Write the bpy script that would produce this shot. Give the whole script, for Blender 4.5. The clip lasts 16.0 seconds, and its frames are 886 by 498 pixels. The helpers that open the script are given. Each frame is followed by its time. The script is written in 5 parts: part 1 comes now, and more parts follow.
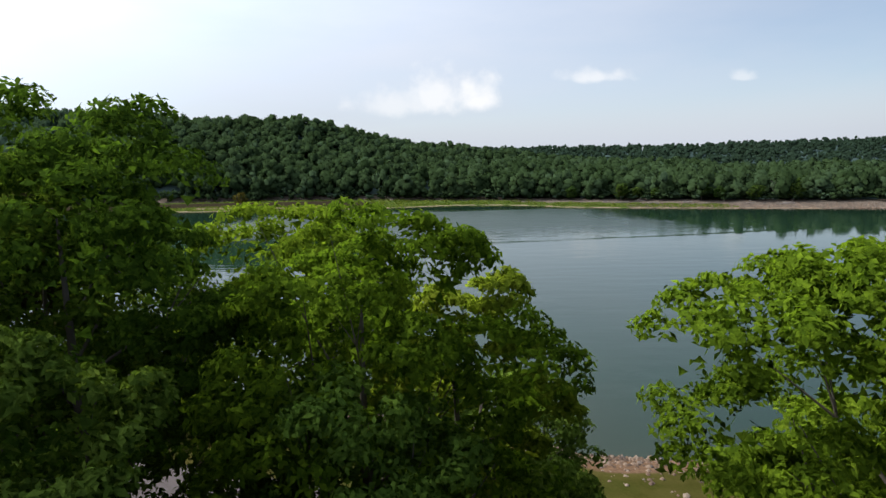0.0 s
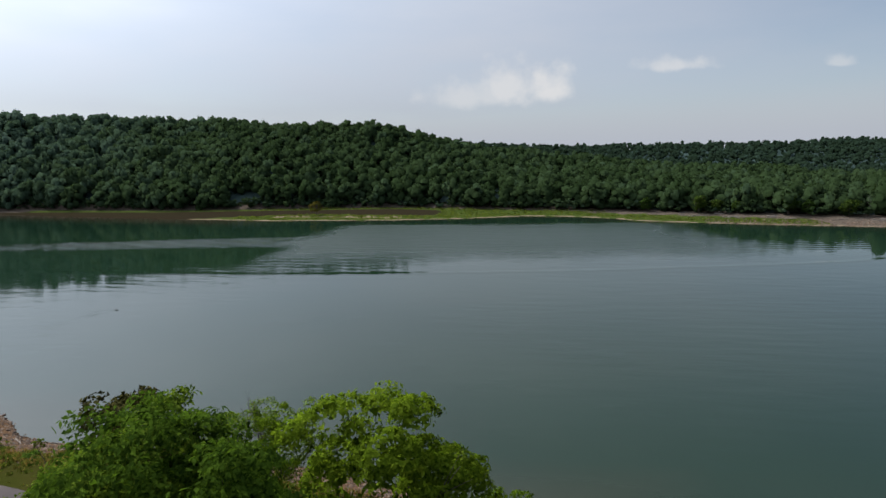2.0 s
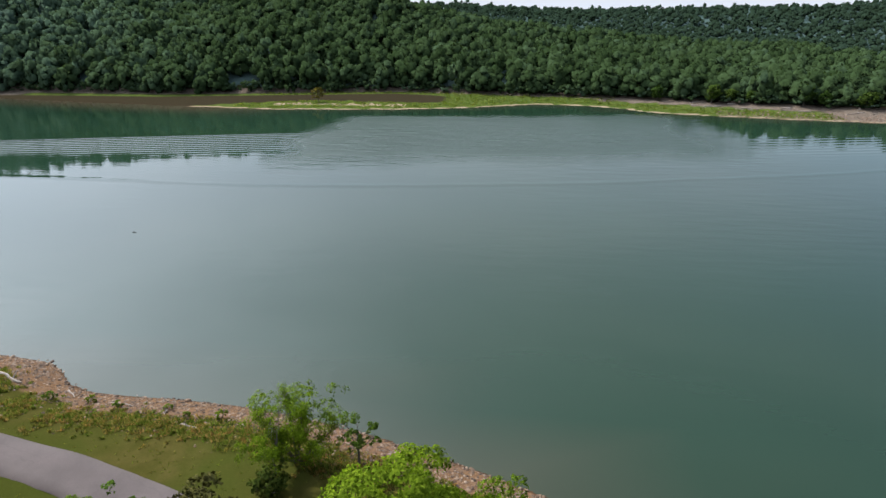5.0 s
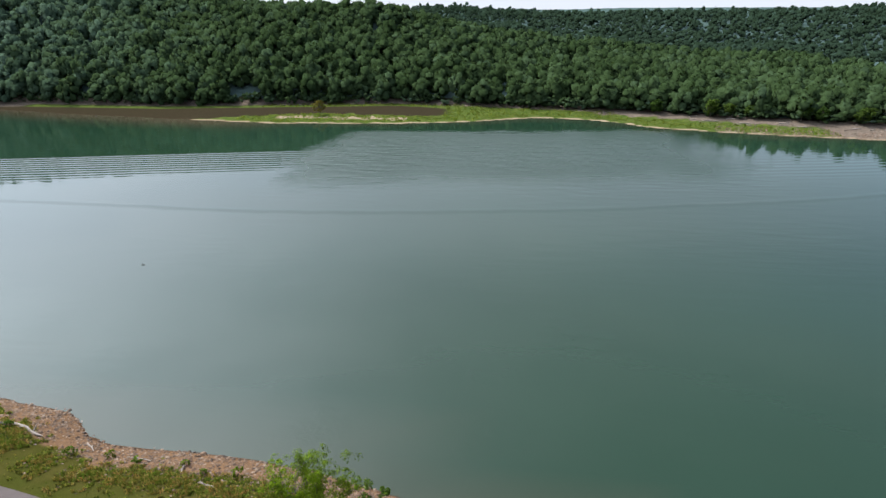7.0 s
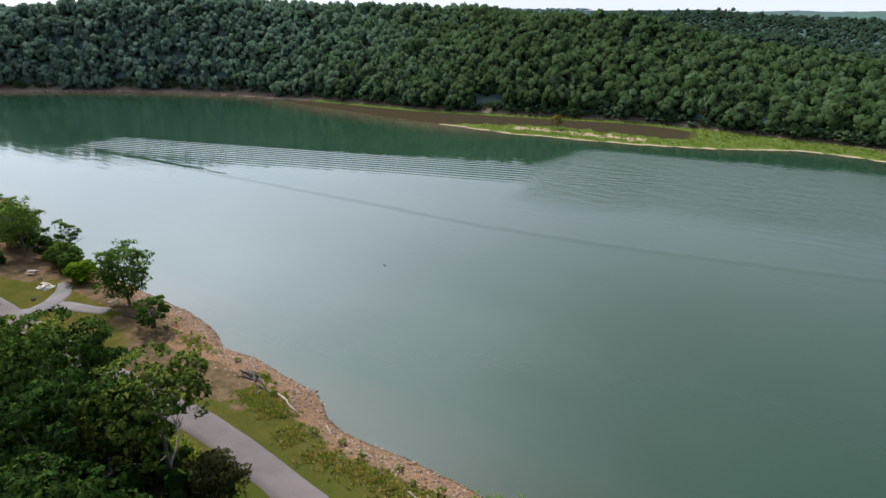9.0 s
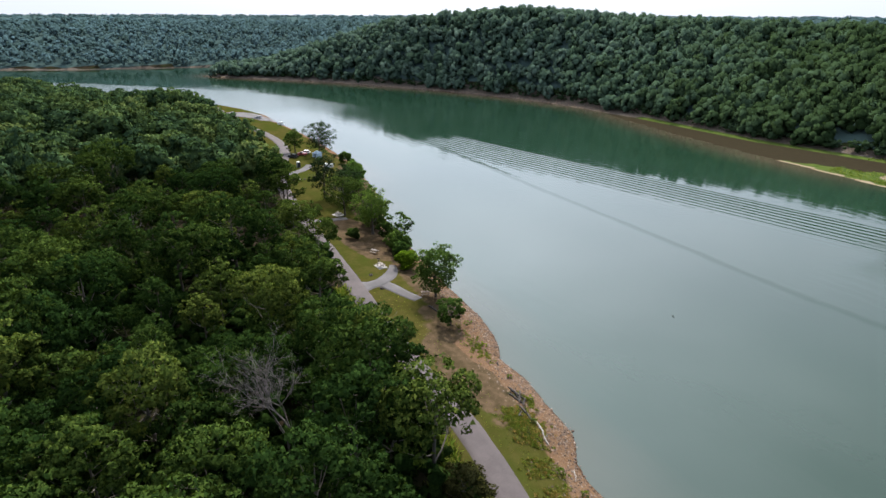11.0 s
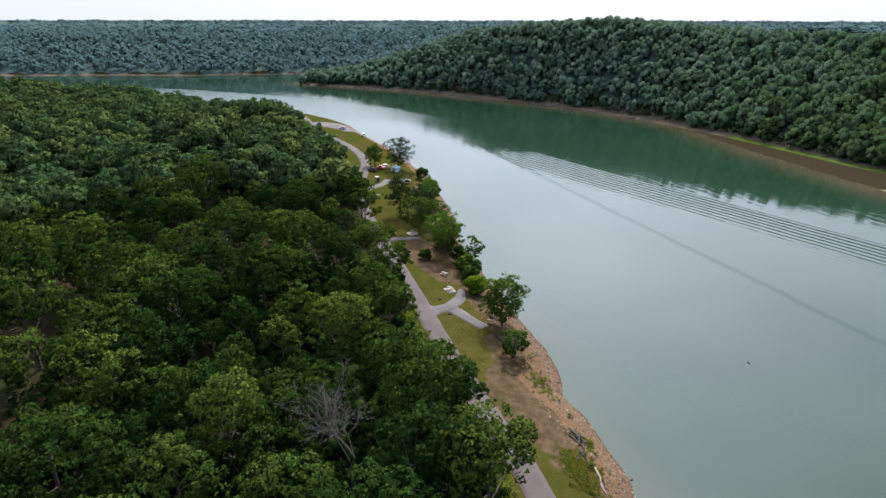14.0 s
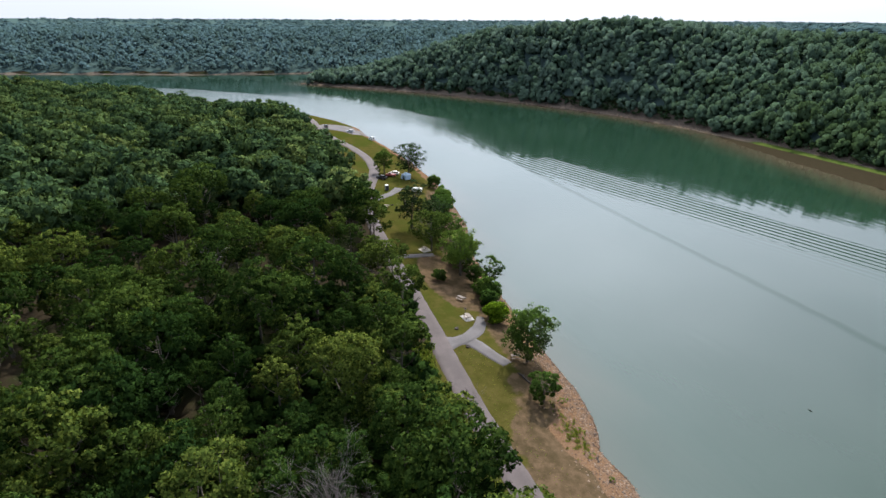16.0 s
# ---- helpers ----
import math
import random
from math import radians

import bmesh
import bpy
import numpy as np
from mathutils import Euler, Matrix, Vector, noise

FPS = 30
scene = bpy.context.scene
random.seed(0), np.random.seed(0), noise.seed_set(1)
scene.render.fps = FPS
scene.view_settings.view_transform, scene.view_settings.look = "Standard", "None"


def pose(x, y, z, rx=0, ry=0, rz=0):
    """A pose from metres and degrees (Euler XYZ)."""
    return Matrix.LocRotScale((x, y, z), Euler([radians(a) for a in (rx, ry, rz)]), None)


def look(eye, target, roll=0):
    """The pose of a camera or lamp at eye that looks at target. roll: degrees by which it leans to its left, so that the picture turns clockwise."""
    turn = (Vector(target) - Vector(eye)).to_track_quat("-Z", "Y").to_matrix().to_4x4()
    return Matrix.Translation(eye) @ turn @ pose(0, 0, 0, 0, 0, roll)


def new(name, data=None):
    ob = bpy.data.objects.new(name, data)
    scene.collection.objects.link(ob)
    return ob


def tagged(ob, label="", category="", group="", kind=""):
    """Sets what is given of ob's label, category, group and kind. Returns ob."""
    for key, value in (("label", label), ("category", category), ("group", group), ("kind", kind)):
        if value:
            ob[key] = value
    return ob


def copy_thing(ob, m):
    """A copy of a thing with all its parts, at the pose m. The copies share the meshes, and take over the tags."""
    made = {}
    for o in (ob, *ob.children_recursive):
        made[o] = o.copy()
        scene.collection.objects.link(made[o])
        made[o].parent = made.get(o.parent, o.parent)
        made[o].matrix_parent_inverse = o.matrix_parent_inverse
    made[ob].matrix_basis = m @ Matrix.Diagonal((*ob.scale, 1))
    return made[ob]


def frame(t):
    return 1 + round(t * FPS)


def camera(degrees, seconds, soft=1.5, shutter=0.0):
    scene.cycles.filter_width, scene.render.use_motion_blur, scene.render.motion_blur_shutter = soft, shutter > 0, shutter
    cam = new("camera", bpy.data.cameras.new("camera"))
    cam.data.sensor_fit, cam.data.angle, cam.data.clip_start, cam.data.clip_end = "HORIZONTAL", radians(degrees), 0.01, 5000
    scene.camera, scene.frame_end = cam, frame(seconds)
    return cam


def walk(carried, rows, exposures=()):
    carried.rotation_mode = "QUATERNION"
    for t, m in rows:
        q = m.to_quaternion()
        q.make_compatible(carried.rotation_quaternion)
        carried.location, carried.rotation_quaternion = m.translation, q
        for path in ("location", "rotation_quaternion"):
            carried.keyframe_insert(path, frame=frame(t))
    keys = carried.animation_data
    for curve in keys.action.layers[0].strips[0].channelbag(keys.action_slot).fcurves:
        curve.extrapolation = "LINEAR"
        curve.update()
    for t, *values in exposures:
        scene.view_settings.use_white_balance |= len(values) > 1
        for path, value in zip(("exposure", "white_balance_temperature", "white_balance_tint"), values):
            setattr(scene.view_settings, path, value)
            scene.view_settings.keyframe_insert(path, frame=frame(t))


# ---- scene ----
cam = camera(74.7, 16.0)

PATH = [
    (0, (3.245, -1.416, 19.584), (3.192, 0.562, 19.293), -0.7),
    (0.5, (3.295, -1.523, 21.417), (3.125, 0.446, 21.11), -0.7),
    (1, (3.301, -1.551, 23.595), (3.055, 0.41, 23.286), -0.7),
    (1.5, (3.299, -1.55, 25.793), (3.025, 0.406, 25.48), -0.6),
    (2, (3.266, -1.5, 27.999), (2.979, 0.454, 27.685), -0.7),
    (2.5, (3.206, -1.46, 30.129), (2.91, 0.489, 29.789), -0.7),
    (3, (3.257, -1.427, 32.112), (2.958, 0.501, 31.672), -0.7),
    (3.5, (3.272, -1.45, 34.038), (2.974, 0.444, 33.467), -0.7),
    (4, (3.216, -1.364, 35.857), (2.924, 0.486, 35.156), -0.6),
    (4.2, (3.192, -1.334, 36.615), (2.902, 0.503, 35.88), -0.6),
    (6.5, (2.333, -0.808, 45.118), (2.048, 1.018, 44.353), -0.6),
    (7, (2.036, -0.67, 46.826), (1.753, 1.156, 46.062), -0.6),
    (7.5, (1.589, -0.513, 48.459), (1.304, 1.313, 47.696), -0.6),
    (8, (0.987, -0.484, 49.952), (0.659, 1.336, 49.19), -0.5),
    (8.5, (0.167, -1.009, 51.667), (-0.371, 0.76, 50.907), -0.4),
    (9, (0.042, -0.768, 53.372), (-0.917, 0.815, 52.613), -0.3),
    (9.5, (0.233, -0.611, 55.247), (-1.081, 0.693, 54.489), -0.1),
    (10, (0.419, -0.539, 57.113), (-1.058, 0.576, 56.354), 0.0),
    (10.2, (0.503, -0.482, 57.766), (-1.013, 0.58, 57.009), -0.0),
    (12.3, (1.277, 0.148, 63.282), (-0.46, 0.813, 62.545), 0.2),
    (12.5, (1.404, 0.219, 63.765), (-0.337, 0.873, 63.028), 0.1),
    (13, (1.436, -0.005, 64.816), (-0.307, 0.642, 64.078), 0.2),
    (13.5, (1.561, 0.144, 65.724), (-0.183, 0.787, 64.987), 0.1),
    (14, (1.432, 0.441, 66.18), (-0.314, 1.08, 65.443), 0.1),
    (14.1, (1.25, 0.48, 66.18), (-0.497, 1.118, 65.443), 0.1),
    (14.4, (-6.0, 1.92, 65.95), (-7.748, 2.554, 65.212), 0.3),
    (14.5, (-6.303, 1.977, 65.931), (-8.051, 2.610, 65.193), 0.3),
    (15, (-8.207, 2.321, 66.1), (-9.956, 2.948, 65.361), 0.3),
    (15.5, (-10.689, 2.702, 66.1), (-12.440, 3.323, 65.361), 0.3),
    (16, (-13.584, 3.394, 65.85), (-15.338, 4.011, 65.112), 0.3),
]
EXPOSURES = [(0, 0.0), (1.0, -0.36), (2.0, -0.48), (2.7, -0.48), (3.5, -0.28), (4.2, 0.14), (7, 0.42), (9, 0.45), (10.2, 0.46), (12.5, 0.46), (16, 0.46)]
walk(cam, [(t, look(eye, target, roll)) for t, eye, target, roll in PATH], EXPOSURES)

# ---- light ----
SUN_AZ, SUN_EL = 300.0, 47.0
SUN_WAY = Vector((math.sin(radians(SUN_AZ)) * math.cos(radians(SUN_EL)), math.cos(radians(SUN_AZ)) * math.cos(radians(SUN_EL)), math.sin(radians(SUN_EL))))
world = bpy.data.worlds.new("sky")
scene.world = world
world.use_nodes = True


def build_sky():
    nt = world.node_tree
    nt.nodes.clear()
    N, L = nt.nodes.new, nt.links.new
    out, bg = N("ShaderNodeOutputWorld"), N("ShaderNodeBackground")
    sky = N("ShaderNodeTexSky")
    sky.sky_type, sky.sun_disc = "NISHITA", False
    sky.sun_elevation, sky.sun_rotation = radians(SUN_EL), radians(SUN_AZ)
    sky.altitude, sky.air_density, sky.dust_density, sky.ozone_density = 200, 1.0, 0.8, 1.6
    co = N("ShaderNodeTexCoord")
    def math_node(op, a, b=None, c=None):
        n = N("ShaderNodeMath")
        n.operation = op
        for i, v in enumerate((a, b, c)):
            if v is None:
                continue
            if isinstance(v, (int, float)):
                n.inputs[i].default_value = v
            else:
                L(v, n.inputs[i])
        return n.outputs[0]

    # thin high cloud, drawn out along the horizon
    flat = N("ShaderNodeMapping")
    flat.inputs["Scale"].default_value = (1.3, 1.3, 5.0)
    L(co.outputs["Generated"], flat.inputs["Vector"])
    veil = N("ShaderNodeTexNoise")
    veil.inputs["Scale"].default_value, veil.inputs["Detail"].default_value = 1.6, 6
    veil.inputs["Roughness"].default_value = 0.55
    L(flat.outputs[0], veil.inputs["Vector"])
    ramp = N("ShaderNodeMapRange")
    ramp.inputs["From Min"].default_value, ramp.inputs["From Max"].default_value = 0.34, 0.68
    ramp.inputs["To Min"].default_value, ramp.inputs["To Max"].default_value = 0.66, 0.92
    L(veil.outputs["Fac"], ramp.inputs["Value"])
    # thinner towards the east
    gaze = N("ShaderNodeSeparateXYZ")
    L(co.outputs["Generated"], gaze.inputs[0])
    mix = N("ShaderNodeMix")
    mix.data_type = "RGBA"
    scaled = N("ShaderNodeVectorMath")
    scaled.operation = "SCALE"
    scaled.inputs["Scale"].default_value = SKY
    L(sky.outputs[0], scaled.inputs[0])
    thick = N("ShaderNodeMapRange")
    thick.interpolation_type = "SMOOTHSTEP"
    thick.inputs["From Min"].default_value, thick.inputs["From Max"].default_value = 0.0, 0.2
    thick.inputs["To Min"].default_value, thick.inputs["To Max"].default_value = 1.0, 0.0
    L(gaze.outputs["Z"], thick.inputs["Value"])
    veiled = math_node("SUBTRACT", ramp.outputs[0], math_node("MULTIPLY", math_node("MAXIMUM", gaze.outputs["X"], 0.0), 0.7))
    L(math_node("MAXIMUM", veiled, thick.outputs[0]), mix.inputs["Factor"])
    L(scaled.outputs[0], mix.inputs["A"])
    # the haze is brightest round the sun
    turn = N("ShaderNodeVectorMath")
    turn.operation = "DOT_PRODUCT"
    L(co.outputs["Generated"], turn.inputs[0])
    turn.inputs[1].default_value = tuple(SUN_WAY)
    glow = math_node("POWER", math_node("MAXIMUM", turn.outputs["Value"], 0.0), 9.0)
    haze = N("ShaderNodeVectorMath")
    haze.operation = "SCALE"
    haze.inputs[0].default_value = (0.775, 0.835, 0.955)
    L(math_node("ADD", HAZE, math_node("ADD", math_node("MULTIPLY", glow, GLOW), math_node("MULTIPLY", math_node("MINIMUM", math_node("MAXIMUM", math_node("SUBTRACT", gaze.outputs["Z"], 0.08), 0.0), 0.3), math_node("MINIMUM", math_node("MAXIMUM", math_node("SUBTRACT", 1.0, math_node("MULTIPLY", gaze.outputs["X"], 2.0)), 0.0), 1.8)))), haze.inputs["Scale"])
    # the lowest sky lies behind more murk
    low = N("ShaderNodeMapRange")
    low.interpolation_type = "SMOOTHSTEP"
    low.inputs["From Min"].default_value, low.inputs["From Max"].default_value = 0.0, 0.13
    low.inputs["To Min"].default_value, low.inputs["To Max"].default_value = 0.92, 1.0
    L(gaze.outputs["Z"], low.inputs["Value"])
    lee = N("ShaderNodeMapRange")
    lee.interpolation_type = "SMOOTHSTEP"
    lee.inputs["From Min"].default_value, lee.inputs["From Max"].default_value = -0.75, 0.12
    lee.inputs["To Min"].default_value, lee.inputs["To Max"].default_value = 0.42, 1.0
    L(turn.outputs["Value"], lee.inputs["Value"])
    dim = N("ShaderNodeVectorMath")
    dim.operation = "SCALE"
    L(haze.outputs[0], dim.inputs[0]), L(math_node("MULTIPLY", low.outputs[0], lee.outputs[0]), dim.inputs["Scale"])
    L(dim.outputs[0], mix.inputs["B"])
    # cumulus: puffs in the plane of slopes x/y, z/y to the north
    sep = N("ShaderNodeSeparateXYZ")
    L(co.outputs["Generated"], sep.inputs[0])

    ahead = math_node("MAXIMUM", sep.outputs["Y"], 0.02)
    u, v = math_node("DIVIDE", sep.outputs["X"], ahead), math_node("DIVIDE", sep.outputs["Z"], ahead)
    uv = N("ShaderNodeCombineXYZ")
    L(u, uv.inputs[0]), L(v, uv.inputs[1])
    lump = N("ShaderNodeTexNoise")
    lump.inputs["Scale"].default_value, lump.inputs["Detail"].default_value = 22, 9
    L(uv.outputs[0], lump.inputs["Vector"])
    total = None
    for cu, cv, ru, rv, amount in CLOUDS:
        du = math_node("DIVIDE", math_node("SUBTRACT", u, cu), ru)
        dv = math_node("DIVIDE", math_node("SUBTRACT", v, cv), rv)
        # flat underneath: the lower half falls off faster
        dv = math_node("MAXIMUM", dv, math_node("MULTIPLY", dv, -2.6))
        r = math_node("SQRT", math_node("ADD", math_node("MULTIPLY", du, du), math_node("MULTIPLY", dv, dv)))
        body = math_node("SUBTRACT", math_node("ADD", math_node("MULTIPLY", lump.outputs["Fac"], 1.9), 0.05), r)
        edge = N("ShaderNodeMapRange")
        edge.interpolation_type = "SMOOTHSTEP"
        edge.inputs["From Min"].default_value, edge.inputs["From Max"].default_value = 0.0, 0.85
        edge.inputs["To Max"].default_value = amount
        L(body, edge.inputs["Value"])
        total = edge.outputs[0] if total is None else math_node("MAXIMUM", total, edge.outputs[0])
    north = math_node("GREATER_THAN", sep.outputs["Y"], 0.05)
    total = math_node("MULTIPLY", total, north)
    puff = N("ShaderNodeMix")
    puff.data_type = "RGBA"
    L(total, puff.inputs["Factor"])
    L(mix.outputs["Result"], puff.inputs["A"])
    puff.inputs["B"].default_value = (1.04, 1.04, 1.05, 1)
    L(puff.outputs["Result"], bg.inputs["Color"])
    bg.inputs["Strength"].default_value = SKY_POWER
    L(bg.outputs[0], out.inputs["Surface"])


SKY, SKY_POWER = 0.145, 1.0
HAZE, GLOW = 0.88, 6.3
CLOUDS = [
    (-0.085, 0.096, 0.125, 0.046, 0.50),
    (-0.030, 0.102, 0.060, 0.070, 0.72),
    (0.030, 0.102, 0.050, 0.062, 0.85),
    (0.232, 0.137, 0.070, 0.024, 0.60),
    (0.47, 0.134, 0.03, 0.016, 0.40),
]
build_sky()

sun = new("sun", bpy.data.lights.new("sun", "SUN"))
sun.data.energy, sun.data.angle, sun.data.color = 4.8, radians(1.2), (1.0, 0.95, 0.87)
sun.matrix_world = look(SUN_WAY * 300, (0, 0, 0))


# ---- materials ----
def surface(name, rough=0.8, spec=0.3):
    m = bpy.data.materials.new(name)
    m.use_nodes = True
    nt = m.node_tree
    b = nt.nodes["Principled BSDF"]
    b.inputs["Roughness"].default_value = rough
    b.inputs["Specular IOR Level"].default_value = spec
    return m, nt, b


def node(nt, kind, **values):
    n = nt.nodes.new(kind)
    for key, value in values.items():
        n.inputs[key.replace("_", " ")].default_value = value
    return n


def noise_tex(nt, scale, detail=5, rough=0.55, vector=None):
    n = node(nt, "ShaderNodeTexNoise", Scale=scale, Detail=detail, Roughness=rough)
    if vector is not None:
        nt.links.new(vector, n.inputs["Vector"])
    return n.outputs["Fac"]


def ramp_of(nt, fac, stops):
    r = nt.nodes.new("ShaderNodeValToRGB")
    while len(r.color_ramp.elements) < len(stops):
        r.color_ramp.elements.new(0.5)
    for e, (p, c) in zip(r.color_ramp.elements, stops):
        e.position, e.color = p, (*c, 1)
    nt.links.new(fac, r.inputs["Fac"])
    return r.outputs["Color"]


def mixed(nt, fac, a, b, mode="MIX"):
    m = nt.nodes.new("ShaderNodeMix")
    m.data_type, m.blend_type = "RGBA", mode
    for key, v in (("Factor", fac), ("A", a), ("B", b)):
        s = m.inputs[key] if key == "Factor" else [i for i in m.inputs if i.name == key and i.type == "RGBA"][0]
        if isinstance(v, (int, float)):
            s.default_value = v
        elif isinstance(v, tuple):
            s.default_value = (*v, 1)
        else:
            nt.links.new(v, s)
    return [o for o in m.outputs if o.type == "RGBA"][0]


def calc(nt, op, a, b=None, c=None):
    n = nt.nodes.new("ShaderNodeMath")
    n.operation = op
    for i, v in enumerate((a, b, c)):
        if isinstance(v, (int, float)):
            n.inputs[i].default_value = v
        elif v is not None:
            nt.links.new(v, n.inputs[i])
    return n.outputs[0]


def span(nt, v, a, b, lo=0.0, hi=1.0, smooth=True):
    n = node(nt, "ShaderNodeMapRange", From_Min=a, From_Max=b, To_Min=lo, To_Max=hi)
    n.interpolation_type = "SMOOTHSTEP" if smooth else "LINEAR"
    nt.links.new(v, n.inputs["Value"])
    return n.outputs[0]


def bump(nt, b, height, strength=0.5, distance=0.1, after=None):
    n = node(nt, "ShaderNodeBump", Strength=strength, Distance=distance)
    nt.links.new(height, n.inputs["Height"])
    if after is not None:
        nt.links.new(after, n.inputs["Normal"])
    nt.links.new(n.outputs[0], b.inputs["Normal"])
    return n.outputs[0]


def place(nt):
    return nt.nodes.new("ShaderNodeTexCoord").outputs["Object"]


def plain(name, colour, rough=0.7, spec=0.3, metal=0.0, vary=0.25, scale=6.0):
    """A painted, wooden or stone surface with blotches and grain."""
    m, nt, b = surface(name, rough, spec)
    co = place(nt)
    big, fine = noise_tex(nt, scale * 0.35, 4, vector=co), noise_tex(nt, scale * 4, 5, vector=co)
    low, high = tuple(c * (1 - vary) for c in colour), tuple(min(1, c * (1 + vary)) for c in colour)
    c = mixed(nt, calc(nt, "ADD", calc(nt, "MULTIPLY", big, 0.65), calc(nt, "MULTIPLY", fine, 0.35)), low, high)
    nt.links.new(c, b.inputs["Base Color"])
    b.inputs["Metallic"].default_value = metal
    bump(nt, b, fine, 0.3, 0.02)
    return m


def leaf_surface(name, stops, joined=False, through_light=0.32, grain=4.0, depth=0.15, vary=1.0, even=0.0):
    """Leaves: each tree has a green of its own, each spray varies round it."""
    m, nt, b = surface(name, 0.8, 0.0)
    if joined:
        per = node(nt, "ShaderNodeAttribute")
        per.attribute_name = "tint"
        tree = per.outputs["Fac"]
    else:
        tree = nt.nodes.new("ShaderNodeObjectInfo").outputs["Random"]
    each = nt.nodes.new("ShaderNodeNewGeometry").outputs["Random Per Island"]
    own = 0.38 - 0.22 * even
    value = calc(nt, "ADD", calc(nt, "MULTIPLY", tree, 1 - own), calc(nt, "MULTIPLY", each, own))
    c = ramp_of(nt, value, stops)
    c = mixed(nt, 1.0, c, ramp_of(nt, each, [(0, (0.72 + 0.18 * even,) * 3), (1, (1.2 - 0.12 * even,) * 3)]), "MULTIPLY")
    # single leaves within a spray
    leafy = noise_tex(nt, grain, 3, 0.7, place(nt))
    c = mixed(nt, 1.0, c, ramp_of(nt, leafy, [(0.30, (1 - 0.45 * vary, 1 - 0.42 * vary, 1 - 0.4 * vary)), (0.52, (0.97, 0.97, 0.97)), (0.72, (1 + 0.6 * vary, 1 + 0.5 * vary, 1 + 0.35 * vary))]), "MULTIPLY")
    nt.links.new(c, b.inputs["Base Color"])
    turned = bump(nt, b, leafy, 1.0, depth)
    tr = nt.nodes.new("ShaderNodeBsdfTranslucent")
    nt.links.new(turned, tr.inputs["Normal"])
    nt.links.new(mixed(nt, 1.0, c, (1.25, 1.3, 0.85), "MULTIPLY"), tr.inputs["Color"])
    mx = node(nt, "ShaderNodeMixShader", Fac=through_light)
    nt.links.new(b.outputs[0], mx.inputs[1]), nt.links.new(tr.outputs[0], mx.inputs[2])
    nt.links.new(mx.outputs[0], nt.nodes["Material Output"].inputs["Surface"])
    return m


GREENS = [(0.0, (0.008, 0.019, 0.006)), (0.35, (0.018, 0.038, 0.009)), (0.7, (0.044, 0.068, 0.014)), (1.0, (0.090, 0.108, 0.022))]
# raised and bluer than the oak greens: haze put into the colour
WOODS_HAZE = [(0.0, (0.024, 0.047, 0.026)), (0.35, (0.038, 0.068, 0.030)), (0.7, (0.062, 0.096, 0.033)), (1.0, (0.100, 0.125, 0.040))]
# upper stops go pale and blue: haze over the lake put into the leaf colour
HILLS_HAZE = [(0.0, (0.020, 0.037, 0.013)), (0.3, (0.037, 0.062, 0.026)), (0.65, (0.060, 0.098, 0.064)), (1.0, (0.090, 0.132, 0.104))]
# stops past the middle hold distance haze painted as pale blue-green
RIDGE_HAZE = [(0.0, (0.016, 0.029, 0.016)), (0.3, (0.024, 0.042, 0.028)), (0.55, (0.052, 0.088, 0.084)), (1.0, (0.072, 0.122, 0.136))]
FRESH = [(0.0, (0.056, 0.108, 0.018)), (0.5, (0.100, 0.162, 0.024)), (1.0, (0.160, 0.215, 0.036))]
DEEP = [(0.0, (0.032, 0.070, 0.010)), (0.5, (0.066, 0.116, 0.013)), (1.0, (0.130, 0.180, 0.024))]
BRIGHT = [(0.0, (0.062, 0.116, 0.010)), (0.5, (0.122, 0.188, 0.014)), (1.0, (0.20, 0.245, 0.025))]
AIRY = [(0.0, (0.034, 0.068, 0.018)), (0.5, (0.056, 0.100, 0.022)), (1.0, (0.094, 0.138, 0.030))]
CEDAR = [(0.0, (0.032, 0.038, 0.013)), (0.6, (0.066, 0.060, 0.020)), (1.0, (0.105, 0.078, 0.030))]
YELLOW = [(0.0, (0.085, 0.085, 0.018)), (1.0, (0.17, 0.13, 0.035))]
WEED = [(0.0, (0.080, 0.150, 0.018)), (0.45, (0.140, 0.165, 0.030)), (0.75, (0.25, 0.175, 0.060)), (1.0, (0.33, 0.165, 0.06))]
leaf_mat = leaf_surface("oak_leaves", GREENS, through_light=0.24, grain=5.0, depth=0.03, vary=0.6)
bright_mat = leaf_surface("young_leaves", BRIGHT, through_light=0.48, grain=7.0, depth=0.04, vary=0.7)
fresh_mat = leaf_surface("oak_sprays", FRESH, through_light=0.42, grain=7.0, depth=0.05, vary=0.7)
deep_mat = leaf_surface("deep_green_leaves", DEEP, through_light=0.42, grain=7.0, depth=0.05, vary=0.9)
low_mat = leaf_surface("shade_toned_leaves", GREENS, joined=True, through_light=0.3, grain=3.0, depth=0.15)
airy_mat = leaf_surface("bank_leaves", AIRY, through_light=0.5, grain=4.0, depth=0.08, vary=0.7)
yellow_mat = leaf_surface("yellowing_leaves", YELLOW, through_light=0.3)
cedar_mat = leaf_surface("cedar_needles", CEDAR, through_light=0.1)
pine_mat = leaf_surface("dark_needles", [(0.0, (0.010, 0.022, 0.010)), (1.0, (0.030, 0.050, 0.018))], through_light=0.1, grain=5.0, depth=0.03, vary=0.6)
woods_haze_mat = leaf_surface("hazed_woods_leaves", WOODS_HAZE, joined=True, through_light=0.2, grain=2.4, depth=0.12)
ridge_haze_mat = leaf_surface("hazed_ridge_leaves", RIDGE_HAZE, joined=True, through_light=0.2, grain=0.8, depth=0.2, vary=0.3, even=1.0)
hill_haze_mat = leaf_surface("hazed_hill_leaves", HILLS_HAZE, joined=True, through_light=0.25, grain=1.6, depth=0.1, vary=0.5, even=1.0)
